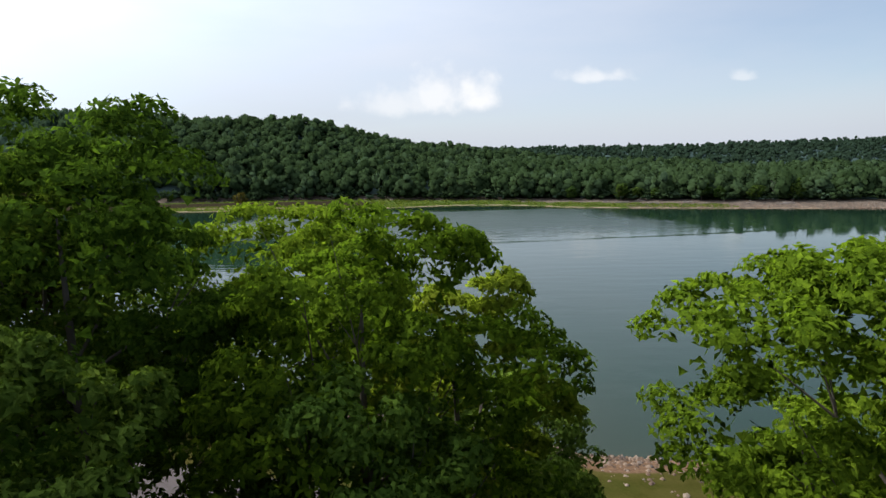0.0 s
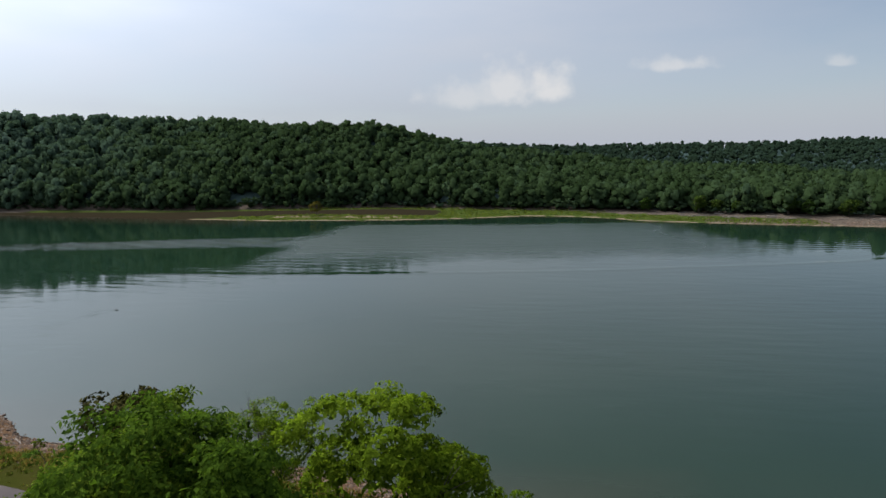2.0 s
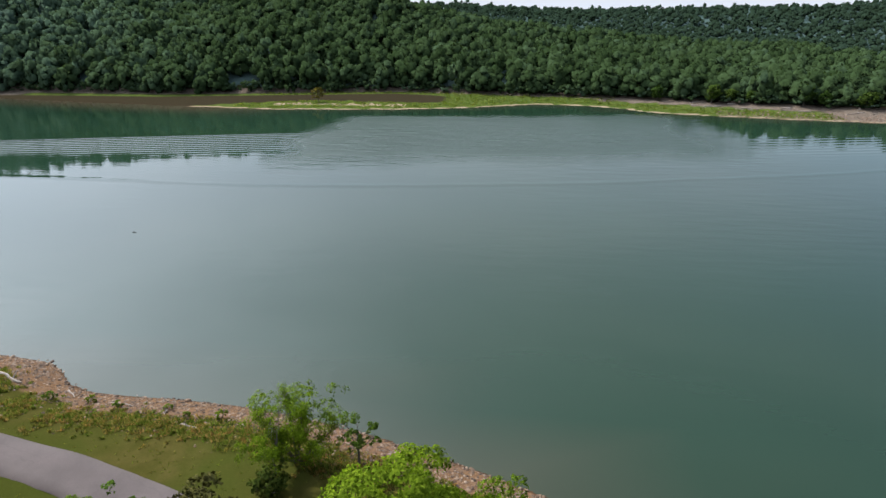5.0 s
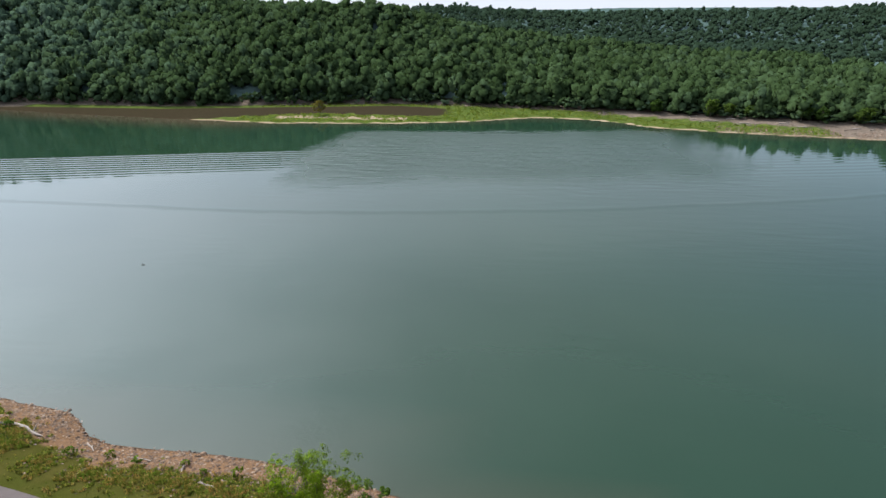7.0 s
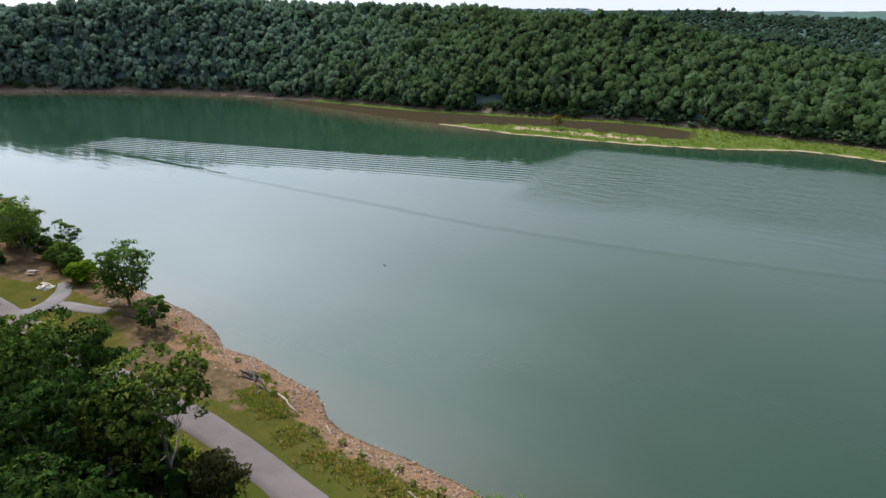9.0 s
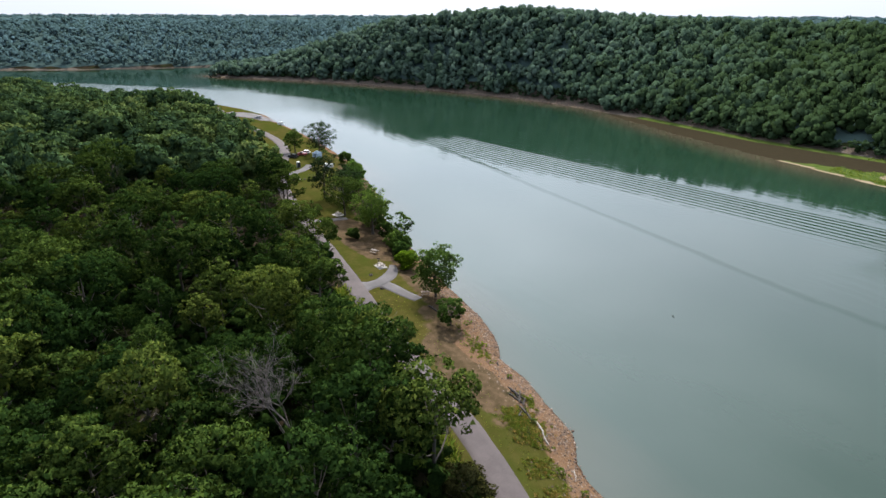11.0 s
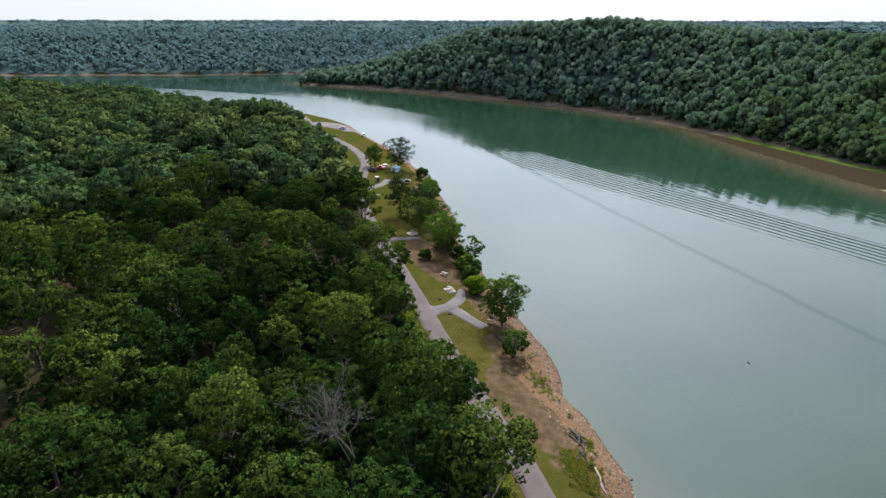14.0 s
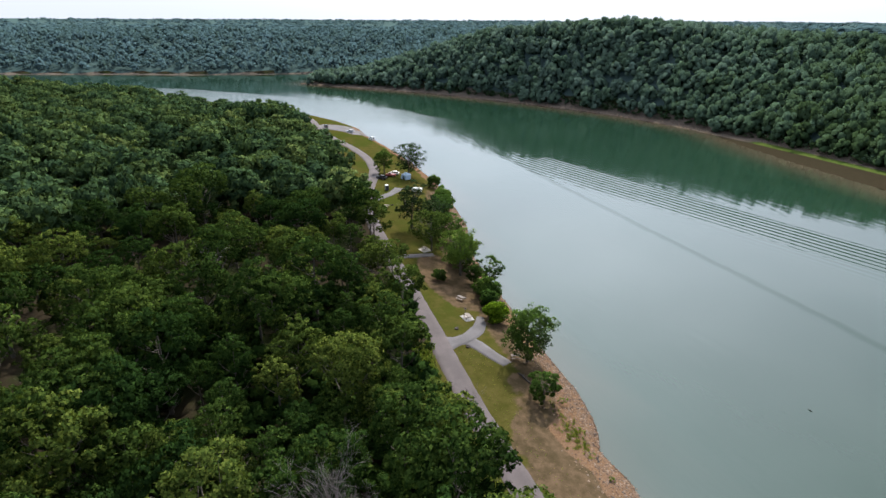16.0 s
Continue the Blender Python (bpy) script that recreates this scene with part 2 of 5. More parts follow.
weed_mat = leaf_surface("weeds", WEED, joined=True, through_light=0.45, depth=0.05, vary=0.5)
bark_mat = plain("bark", (0.10, 0.085, 0.07), 0.9, 0.15, vary=0.45, scale=5)
dead_mat = plain("dead_wood", (0.135, 0.118, 0.108), 0.85, 0.15, vary=0.35, scale=4)
soaked_mat = plain("soaked_wood", (0.045, 0.038, 0.034), 0.8, 0.2, vary=0.5, scale=4)
drift_mat = plain("driftwood", (0.22, 0.19, 0.165), 0.85, 0.15, vary=0.4, scale=3)
concrete_mat = plain("concrete", (0.30, 0.275, 0.25), 0.85, 0.2, vary=0.18, scale=2)
table_mat = plain("weathered_planks", (0.20, 0.17, 0.15), 0.8, 0.2, vary=0.35, scale=5)
iron_mat = plain("rusty_iron", (0.06, 0.045, 0.04), 0.7, 0.4, 0.5, vary=0.4, scale=8)
white_mat = plain("white_paint", (0.80, 0.80, 0.78), 0.4, 0.4, vary=0.06, scale=1)
grey_paint = plain("grey_paint", (0.30, 0.32, 0.34), 0.35, 0.5, vary=0.08, scale=1)
dark_paint = plain("dark_paint", (0.025, 0.028, 0.035), 0.3, 0.5, vary=0.15, scale=1)
red_paint = plain("red_paint", (0.28, 0.05, 0.04), 0.35, 0.5, vary=0.1, scale=1)
tent_mat = plain("pale_blue_cloth", (0.55, 0.66, 0.76), 0.8, 0.2, vary=0.1, scale=2)
tyre_mat = plain("rubber", (0.02, 0.02, 0.02), 0.8, 0.2, vary=0.2)
rim_mat = plain("alloy", (0.5, 0.5, 0.52), 0.3, 0.5, 0.9, vary=0.1)
lamp_red = plain("tail_lens", (0.35, 0.02, 0.02), 0.25, 0.5, vary=0.1)
lamp_clear = plain("head_lens", (0.75, 0.76, 0.78), 0.15, 0.5, vary=0.05)


def glass_surface():
    m, nt, b = surface("dark_glass", 0.05, 0.5)
    b.inputs["Base Color"].default_value = (0.015, 0.018, 0.022, 1)
    return m


glass_mat = glass_surface()


def rock_surface():
    m, nt, b = surface("shore_stone", 0.85, 0.2)
    co = place(nt)
    each = nt.nodes.new("ShaderNodeNewGeometry").outputs["Random Per Island"]
    one = nt.nodes.new("ShaderNodeObjectInfo").outputs["Random"]
    v = calc(nt, "FRACT", calc(nt, "ADD", each, one))
    c = ramp_of(nt, v, [(0, (0.045, 0.033, 0.026)), (0.3, (0.098, 0.066, 0.046)), (0.65, (0.158, 0.106, 0.072)), (0.9, (0.225, 0.176, 0.135)), (1, (0.085, 0.072, 0.065))])
    fine = noise_tex(nt, 9, 6, vector=co)
    c = mixed(nt, 0.5, c, ramp_of(nt, fine, [(0.3, (0.55, 0.52, 0.5)), (0.7, (1.25, 1.2, 1.15))]), "MULTIPLY")
    nt.links.new(c, b.inputs["Base Color"])
    bump(nt, b, fine, 0.5, 0.05)
    return m


rock_mat = rock_surface()


def road_surface(name, colour):
    m, nt, b = surface(name, 0.9, 0.2)
    co = place(nt)
    blotch, grain = noise_tex(nt, 0.22, 5, 0.6, co), noise_tex(nt, 9, 4, 0.6, co)
    c = mixed(nt, span(nt, blotch, 0.3, 0.7), tuple(x * 0.84 for x in colour), tuple(x * 1.12 for x in colour))
    c = mixed(nt, 0.35, c, ramp_of(nt, grain, [(0.3, (0.7, 0.7, 0.7)), (0.7, (1.25, 1.24, 1.22))]), "MULTIPLY")
    crack = node(nt, "ShaderNodeTexVoronoi", Scale=0.16)
    crack.feature = "DISTANCE_TO_EDGE"
    warp = nt.nodes.new("ShaderNodeVectorMath")
    warp.operation = "ADD"
    nt.links.new(co, warp.inputs[0])
    wob = node(nt, "ShaderNodeTexNoise", Scale=0.9, Detail=3.0)
    nt.links.new(co, wob.inputs["Vector"])
    nt.links.new(wob.outputs["Color"], warp.inputs[1])
    nt.links.new(warp.outputs[0], crack.inputs["Vector"])
    c = mixed(nt, span(nt, crack.outputs["Distance"], 0.004, 0.016, 0.14, 0.0), c, tuple(x * 0.45 for x in colour))
    nt.links.new(c, b.inputs["Base Color"])
    bump(nt, b, grain, 0.25, 0.02)
    return m


road_mat = road_surface("worn_asphalt", (0.082, 0.068, 0.066))
spur_mat = road_surface("pale_gravel_drive", (0.094, 0.086, 0.086))


def ground_surface():
    """Lawn, weeds, bare soil, shore gravel, mud and forest litter by the masks laid on the ground."""
    m, nt, b = surface("ground_cover", 0.95, 0.0)
    co = place(nt)

    def mask(name):
        a = node(nt, "ShaderNodeAttribute")
        a.attribute_name = name
        return a.outputs["Fac"]

    broad, mid, fine = noise_tex(nt, 0.06, 5, 0.6, co), noise_tex(nt, 0.45, 6, 0.65, co), noise_tex(nt, 5.0, 5, 0.65, co)
    litter = mixed(nt, mid, (0.015, 0.012, 0.008), (0.034, 0.027, 0.017))
    litter = mixed(nt, span(nt, broad, 0.45, 0.65, 0, 0.6), litter, (0.024, 0.037, 0.010))
    lawn = mixed(nt, span(nt, mid, 0.3, 0.7), (0.037, 0.036, 0.008), (0.060, 0.051, 0.015))
    lawn = mixed(nt, span(nt, broad, 0.42, 0.62), lawn, (0.035, 0.041, 0.008))
    dry = mixed(nt, span(nt, mid, 0.35, 0.65), (0.046, 0.034, 0.018), (0.088, 0.060, 0.036))
    gravel = mixed(nt, span(nt, fine, 0.3, 0.7), (0.080, 0.045, 0.025), (0.158, 0.096, 0.054))
    gravel = mixed(nt, span(nt, mid, 0.4, 0.65, 0, 0.6), gravel, (0.110, 0.070, 0.046))
    mud = mixed(nt, mid, (0.020, 0.017, 0.010), (0.034, 0.027, 0.016))
    meadow = mixed(nt, span(nt, mid, 0.3, 0.7), (0.036, 0.062, 0.012), (0.076, 0.094, 0.024))
    sand = mixed(nt, mid, (0.180, 0.140, 0.090), (0.255, 0.205, 0.140))
    rubble = mixed(nt, span(nt, fine, 0.35, 0.65), (0.060, 0.048, 0.038), (0.160, 0.130, 0.104))

    def edge(name, spread=0.5):
        """A ragged border: noise moves the threshold of the mask."""
        v = calc(nt, "ADD", mask(name), calc(nt, "MULTIPLY", calc(nt, "SUBTRACT", mid, 0.5), spread))
        return span(nt, v, 0.38, 0.62)

    c = mixed(nt, edge("lawn"), litter, lawn)
    c = mixed(nt, edge("dry", 0.9), c, dry)
    c = mixed(nt, edge("meadow"), c, meadow)
    c = mixed(nt, edge("rubble"), c, rubble)
    c = mixed(nt, edge("mud", 0.8), c, mud)
    c = mixed(nt, edge("sand"), c, sand)
    c = mixed(nt, edge("gravel"), c, gravel)
    c = mixed(nt, edge("wet", 0.3), c, mixed(nt, 1.0, c, (0.45, 0.42, 0.4), "MULTIPLY"))
    c = mixed(nt, 0.45, c, ramp_of(nt, fine, [(0.25, (0.6, 0.6, 0.6)), (0.75, (1.35, 1.35, 1.35))]), "MULTIPLY")
    # undergrowth of the far woods, with distance haze put into its blue-green
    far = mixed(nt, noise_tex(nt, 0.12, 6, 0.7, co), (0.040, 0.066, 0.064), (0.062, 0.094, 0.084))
    c = mixed(nt, edge("hazed_farwood", 0.1), c, far)
    nt.links.new(c, b.inputs["Base Color"])
    first = bump(nt, b, mid, 0.5, 0.25)
    bump(nt, b, fine, 0.5, 0.06, first)
    return m


ground_mat = ground_surface()


def water_surface():
    m, nt, b = surface("lake_water", 0.03, 0.5)
    b.inputs["IOR"].default_value = 1.333
    co = place(nt)
    sep = nt.nodes.new("ShaderNodeSeparateXYZ")
    nt.links.new(co, sep.inputs[0])
    x, y = sep.outputs["X"], sep.outputs["Y"]
    cloudy = noise_tex(nt, 0.012, 4, 0.5, co)
    c = mixed(nt, span(nt, cloudy, 0.35, 0.65), WATER_LOW, WATER_HIGH)
    # silt stirred up near the mud flat and along the gravel
    silt = node(nt, "ShaderNodeAttribute")
    silt.attribute_name = "silt"
    c = mixed(nt, silt.outputs["Fac"], c, (0.060, 0.048, 0.030))
    nt.links.new(c, b.inputs["Base Color"])

    def along(x0, y0, x1, y1):
        """Distance along and across the line from one point to another."""
        n = math.hypot(x1 - x0, y1 - y0)
        ux, uy = (x1 - x0) / n, (y1 - y0) / n
        dx, dy = calc(nt, "SUBTRACT", x, x0), calc(nt, "SUBTRACT", y, y0)
        return (calc(nt, "ADD", calc(nt, "MULTIPLY", dx, ux), calc(nt, "MULTIPLY", dy, uy)),
                calc(nt, "ADD", calc(nt, "MULTIPLY", dx, -uy), calc(nt, "MULTIPLY", dy, ux)))

    def within(v, a, b_, c_, d):
        return calc(nt, "MULTIPLY", span(nt, v, a, b_), span(nt, v, c_, d, 1.0, 0.0))

    wander = calc(nt, "MULTIPLY", calc(nt, "SUBTRACT", noise_tex(nt, 0.02, 3, 0.5, co), 0.5), 26.0)
    # ruffled stretch of water in front of the far spit
    s, q = along(-75, 195, 75, 215)
    q2 = calc(nt, "ADD", q, wander)
    s2 = calc(nt, "ADD", s, calc(nt, "MULTIPLY", wander, 1.6))
    ruffled = calc(nt, "MULTIPLY", within(s2, -6, 10, 120, 160), within(q2, -60, -25, 30, 44))
    # the bend of the lake lies open to the wind
    west = calc(nt, "DIVIDE", calc(nt, "ADD", x, 463.0), 177.0)
    bow = calc(nt, "ADD", calc(nt, "MULTIPLY", calc(nt, "ADD", x, 640.0), 0.496), calc(nt, "MULTIPLY", calc(nt, "SUBTRACT", 1.0, calc(nt, "MULTIPLY", west, west)), 56.0))
    open_q = calc(nt, "ADD", calc(nt, "SUBTRACT", calc(nt, "SUBTRACT", bow, 19.0), y), calc(nt, "MULTIPLY", wander, 0.9))
    bend_wind = calc(nt, "MULTIPLY", span(nt, open_q, 0.0, 9.0), within(x, -700, -650, -430, -365))
    ruffled = calc(nt, "MAXIMUM", ruffled, calc(nt, "MULTIPLY", bend_wind, 0.45))
    # the open middle of the lake is faintly ruffled
    breeze = calc(nt, "MULTIPLY", span(nt, noise_tex(nt, 0.009, 3, 0.5, co), 0.40, 0.60), 0.18)
    breeze = calc(nt, "ADD", breeze, span(nt, x, -320, -90, 0.14, 0.0))
    fine = noise_tex(nt, 1.3, 3, 0.6, co)
    squash = node(nt, "ShaderNodeMapping")
    squash.inputs["Scale"].default_value = (0.10, 0.42, 1)
    squash.inputs["Rotation"].default_value = (0, 0, radians(-10))
    nt.links.new(co, squash.inputs["Vector"])
    swell = noise_tex(nt, 1.0, 3, 0.5, squash.outputs[0])
    # train of wash from a boat that has gone by
    s, q = along(-265, 149, -70, 195)
    bend = calc(nt, "ADD", q, calc(nt, "MULTIPLY", wander, 0.10))
    crest = calc(nt, "SINE", calc(nt, "MULTIPLY", bend, 2 * math.pi / 3.0))
    envelope = calc(nt, "MULTIPLY", within(s, -20, 10, 215, 290), within(bend, -30, -8, 2, 6))
    train = calc(nt, "MULTIPLY", crest, envelope)
    # a second, weaker train further east
    s, q = along(40, 180, 130, 196)
    bend = calc(nt, "ADD", q, calc(nt, "MULTIPLY", wander, 0.2))
    crest = calc(nt, "SINE", calc(nt, "MULTIPLY", bend, 2 * math.pi / 3.6))
    weak = calc(nt, "MULTIPLY", calc(nt, "MULTIPLY", crest, 0.3), calc(nt, "MULTIPLY", within(s, -40, 10, 90, 130), within(bend, -14, -4, 10, 22)))
    # the wake's last line
    veer = calc(nt, "MULTIPLY", calc(nt, "POWER", calc(nt, "MAXIMUM", calc(nt, "ADD", x, 80.0), 0.0), 1.8), 0.0030)
    q = calc(nt, "ADD", calc(nt, "SUBTRACT", calc(nt, "SUBTRACT", y, 130.0), veer), calc(nt, "ADD", calc(nt, "MULTIPLY", wander, 0.12), calc(nt, "MULTIPLY", calc(nt, "SUBTRACT", noise_tex(nt, 0.12, 3, 0.6, co), 0.5), 2.4)))
    s = x
    line = calc(nt, "MULTIPLY", within(q, -9.0, -0.3, 0.2, 3.2), within(s, -310, -265, 70, 190))
    # a narrow line along the wake has a lower specular level
    dull_line = calc(nt, "MULTIPLY", within(q, -2.2, -0.4, 0.4, 2.0), within(s, -310, -265, 90, 200))
    nt.links.new(calc(nt, "SUBTRACT", 0.5, calc(nt, "MULTIPLY", dull_line, 0.19)), b.inputs["Specular IOR Level"])
    height = calc(nt, "ADD", calc(nt, "MULTIPLY", train, 0.036), calc(nt, "MULTIPLY", weak, 0.035))
    height = calc(nt, "ADD", height, calc(nt, "MULTIPLY", line, 0.035))
    height = calc(nt, "ADD", height, calc(nt, "MULTIPLY", calc(nt, "MULTIPLY", swell, calc(nt, "ADD", calc(nt, "MULTIPLY", ruffled, 1.2), calc(nt, "ADD", breeze, 0.06))), 0.22))
    height = calc(nt, "ADD", height, calc(nt, "MULTIPLY", calc(nt, "MULTIPLY", fine, calc(nt, "ADD", ruffled, breeze)), 0.03))
    drift = calc(nt, "MULTIPLY", span(nt, noise_tex(nt, 0.07, 4, 0.6, co), 0.52, 0.66), calc(nt, "MULTIPLY", within(x, -95, -70, 10, 40), within(y, 40, 48, 82, 110)))
    height = calc(nt, "ADD", height, calc(nt, "MULTIPLY", calc(nt, "MULTIPLY", noise_tex(nt, 1.9, 3, 0.65, co), drift), 0.035))
    bump(nt, b, height, 1.0, 1.0)
    rough = calc(nt, "ADD", 0.035, calc(nt, "ADD", calc(nt, "MULTIPLY", ruffled, 0.28), calc(nt, "MULTIPLY", breeze, 0.12)))
    nt.links.new(rough, b.inputs["Roughness"])
    return m


WATER_LOW, WATER_HIGH = (0.0084, 0.0248, 0.0138), (0.0112, 0.0296, 0.0176)
water_mat = water_surface()


# ---- building blocks ----
def mesh_of(name, verts, faces, mats=(), slots=None, smooth=False, normals=None, **values):
    """A mesh from arrays: faces is a list of arrays, each of polygons with one number of corners."""
    me = bpy.data.meshes.new(name)
    verts = np.asarray(verts, np.float32).reshape(-1, 3)
    faces = [np.asarray(f, np.int32) for f in faces if len(f)]
    sizes = np.concatenate([np.full(len(f), f.shape[1]) for f in faces])
    me.vertices.add(len(verts))
    me.vertices.foreach_set("co", verts.ravel())
    me.loops.add(int(sizes.sum()))
    me.loops.foreach_set("vertex_index", np.concatenate([f.ravel() for f in faces]).astype(np.int32))
    me.polygons.add(len(sizes))
    me.polygons.foreach_set("loop_start", np.r_[0, np.cumsum(sizes)[:-1]].astype(np.int32))
    if slots is not None:
        me.polygons.foreach_set("material_index", np.asarray(slots, np.int32))
    if smooth or normals is not None:
        me.polygons.foreach_set("use_smooth", np.ones(len(sizes), bool))
    for m in mats:
        me.materials.append(m)
    for key, data in values.items():
        me.attributes.new(key, "FLOAT", "POINT").data.foreach_set("value", np.asarray(data, np.float32))
    me.update(calc_edges=True)
    if normals is not None:
        me.normals_split_custom_set_from_vertices(np.asarray(normals, np.float32))
    return me


def thing(name, label, category, group="", kind=""):
    return tagged(new(name), label, category, group, kind)


def child(name, data, parent, label=""):
    ob = new(name, data)
    ob.parent = parent
    return tagged(ob, label)


def part(name, bm, material, parent, label=""):
    """Links a bmesh as one mesh object under a thing or a part."""
    me = bpy.data.meshes.new(name)
    bm.to_mesh(me)
    bm.free()
    me.materials.append(material)
    return child(name, me, parent, label)


def box(bm, size, at, turn=(0, 0, 0), bevel=0.0):
    """A box with its edges taken off, added to bm."""
    made = bmesh.ops.create_cube(bm, size=1.0)["verts"]
    m = pose(*at, *turn) @ Matrix.Diagonal((*size, 1))
    bmesh.ops.transform(bm, matrix=m, verts=made)
    if bevel:
        edges = {e for v in made for e in v.link_edges}
        bmesh.ops.bevel(bm, geom=list(edges), offset=bevel, segments=1, affect="EDGES")
    return bm


def boxes(*rows):
    bm = bmesh.new()
    for row in rows:
        box(bm, *row)
    return bm


def tube(points, radii, sides=6, cap=True):
    """A tapered tube along points: vertices and quads."""
    p, r = np.asarray(points, float), np.asarray(radii, float)
    t = np.gradient(p, axis=0)
    t /= np.linalg.norm(t, axis=1, keepdims=True) + 1e-9
    ref = np.where(np.abs(t[:, 2:3]) > 0.9, [[1.0, 0, 0]], [[0, 0, 1.0]])
    a = np.cross(t, ref)
    a /= np.linalg.norm(a, axis=1, keepdims=True) + 1e-9
    b = np.cross(t, a)
    ang = np.arange(sides) * 2 * np.pi / sides
    v = p[:, None] + r[:, None, None] * (np.cos(ang)[None, :, None] * a[:, None] + np.sin(ang)[None, :, None] * b[:, None])
    n, k = len(p), np.arange(sides)
    q = [np.stack([i * sides + k, i * sides + (k + 1) % sides, (i + 1) * sides + (k + 1) % sides, (i + 1) * sides + k], 1) for i in range(n - 1)]
    return v.reshape(-1, 3), np.concatenate(q)


def joined(pieces):
    """Vertices and faces of several pieces as one."""
    vs, fs, n = [], [], 0
    for v, f in pieces:
        vs.append(v), fs.append(f + n)
        n += len(v)
    return np.concatenate(vs), np.concatenate(fs)


def ball(level):
    bm = bmesh.new()
    bmesh.ops.create_icosphere(bm, subdivisions=level, radius=1.0)
    v = np.array([x.co[:] for x in bm.verts])
    f = np.array([[x.index for x in p.verts] for p in bm.faces])
    bm.free()
    return v, f


BALL_ZERO, BALL_ONE, BALL_TWO = ball(0), ball(1), ball(2)


# ---- the lie of the land ----
NEAR = [(900, 30), (300, 34), (120, 26), (60, 29), (30, 33), (17.7, 35.0), (11.5, 35.6), (7.1, 38.2), (2.3, 40), (-1.3, 41.3), (-10, 44),
        (-20, 46.3), (-28, 47), (-34.5, 47.2), (-40.2, 46.9), (-45, 47), (-48.8, 48.1), (-52, 50.5), (-54.6, 51.8), (-61, 52.4),
        (-68.8, 53.7), (-77, 53.3), (-80.5, 55.2), (-84.5, 56.8), (-93, 58.5), (-108, 59.3), (-125, 61), (-145, 63), (-162, 65.2),
        (-175, 69), (-188, 73.4), (-208, 76.6), (-237, 80.8), (-275, 81.5), (-316, 80), (-356, 76.2), (-387, 75.7), (-413, 69.2),
        (-440, 58), (-453, 46), (-463, 18), (-480, -22), (-532, -82), (-608, -145), (-692, -236), (-768, -400), (-820, -900)]
ARM = [(-1000, -900), (-930, -400), (-880, -248), (-845, -120), (-815, -50), (-800, 40), (-790, 110), (-760, 150), (-715, 112)]
FAR = [(-672, 72), (-618, 117), (-560, 167), (-458, 231), (-384, 264), (-330, 277), (-300, 280), (-270, 271), (-230, 263), (-190, 257),
       (-157, 253), (-114, 247.7), (-58, 252), (-28, 259), (4, 273), (25, 270), (40.5, 262.7), (48.7, 254.3), (76, 246), (107, 240),
       (132, 236), (180, 228), (260, 215), (420, 200), (900, 190)]
LAKE = np.array(NEAR + ARM + FAR, float)
WOOD_EDGE = np.array([(-700, 96), (-664, 83), (-625, 124), (-568, 175), (-463, 240), (-388, 273), (-334, 286), (-284, 288), (-186, 285),
                      (-110, 296), (-69, 303), (-10, 295), (43, 287), (78, 275), (110, 266), (143, 258), (200, 250), (280, 238), (420, 224), (900, 214)], float)
CREST = np.array([(-690, 98, 2), (-660, 120, 6), (-630, 160, 16), (-595, 200, 34), (-550, 238, 48), (-440, 300, 56.5), (-330, 345, 50), (-235, 395, 45),
                  (-140, 385, 42), (-87, 390, 36), (-44, 400, 28), (25, 398, 17), (61, 394, 13.5), (126, 379, 9), (194, 350, 6), (330, 340, 6), (900, 330, 6)], float)


def to_line(x, y, line, closed=False):
    """Distance to a line of points, the nearest segment and how far along it."""
    a = line[:, :2]
    b = np.roll(a, -1, 0) if closed else a[1:]
    a = a if closed else a[:-1]
    best, seg, part_of = np.full(x.shape, 1e12), np.zeros(x.shape, int), np.zeros(x.shape)
    for i, (p, q) in enumerate(zip(a, b)):
        d = q - p
        k = np.clip(((x - p[0]) * d[0] + (y - p[1]) * d[1]) / (d @ d), 0, 1)
        r = (x - p[0] - k * d[0]) ** 2 + (y - p[1] - k * d[1]) ** 2
        hit = r < best
        best, seg, part_of = np.where(hit, r, best), np.where(hit, i, seg), np.where(hit, k, part_of)
    return np.sqrt(best), seg, part_of


def inside(x, y, poly):
    a, b = poly[:, :2], np.roll(poly[:, :2], -1, 0)
    odd = np.zeros(x.shape, bool)
    for p, q in zip(a, b):
        cross = (p[1] > y) != (q[1] > y)
        odd ^= cross & (x < (q[0] - p[0]) * (y - p[1]) / (q[1] - p[1] + 1e-12) + p[0])
    return odd


def smooth_step(v, a, b):
    t = np.clip((v - a) / (b - a), 0, 1)
    return t * t * (3 - 2 * t)


def waves(x, y, size, seed):
    """Cheap smooth unevenness between -1 and 1."""
    rng = np.random.default_rng(seed)
    total = 0.0
    for k in range(5):
        a, f = rng.uniform(0, 2 * np.pi, 3), rng.uniform(0.7, 1.6)
        total = total + np.sin((x * np.cos(a[0]) + y * np.sin(a[0])) * f * 2 * np.pi / size + a[1])
    return total / 3.2


FAR_WOODS = np.concatenate([WOOD_EDGE, [(900, 6000), (-700, 6000)]])


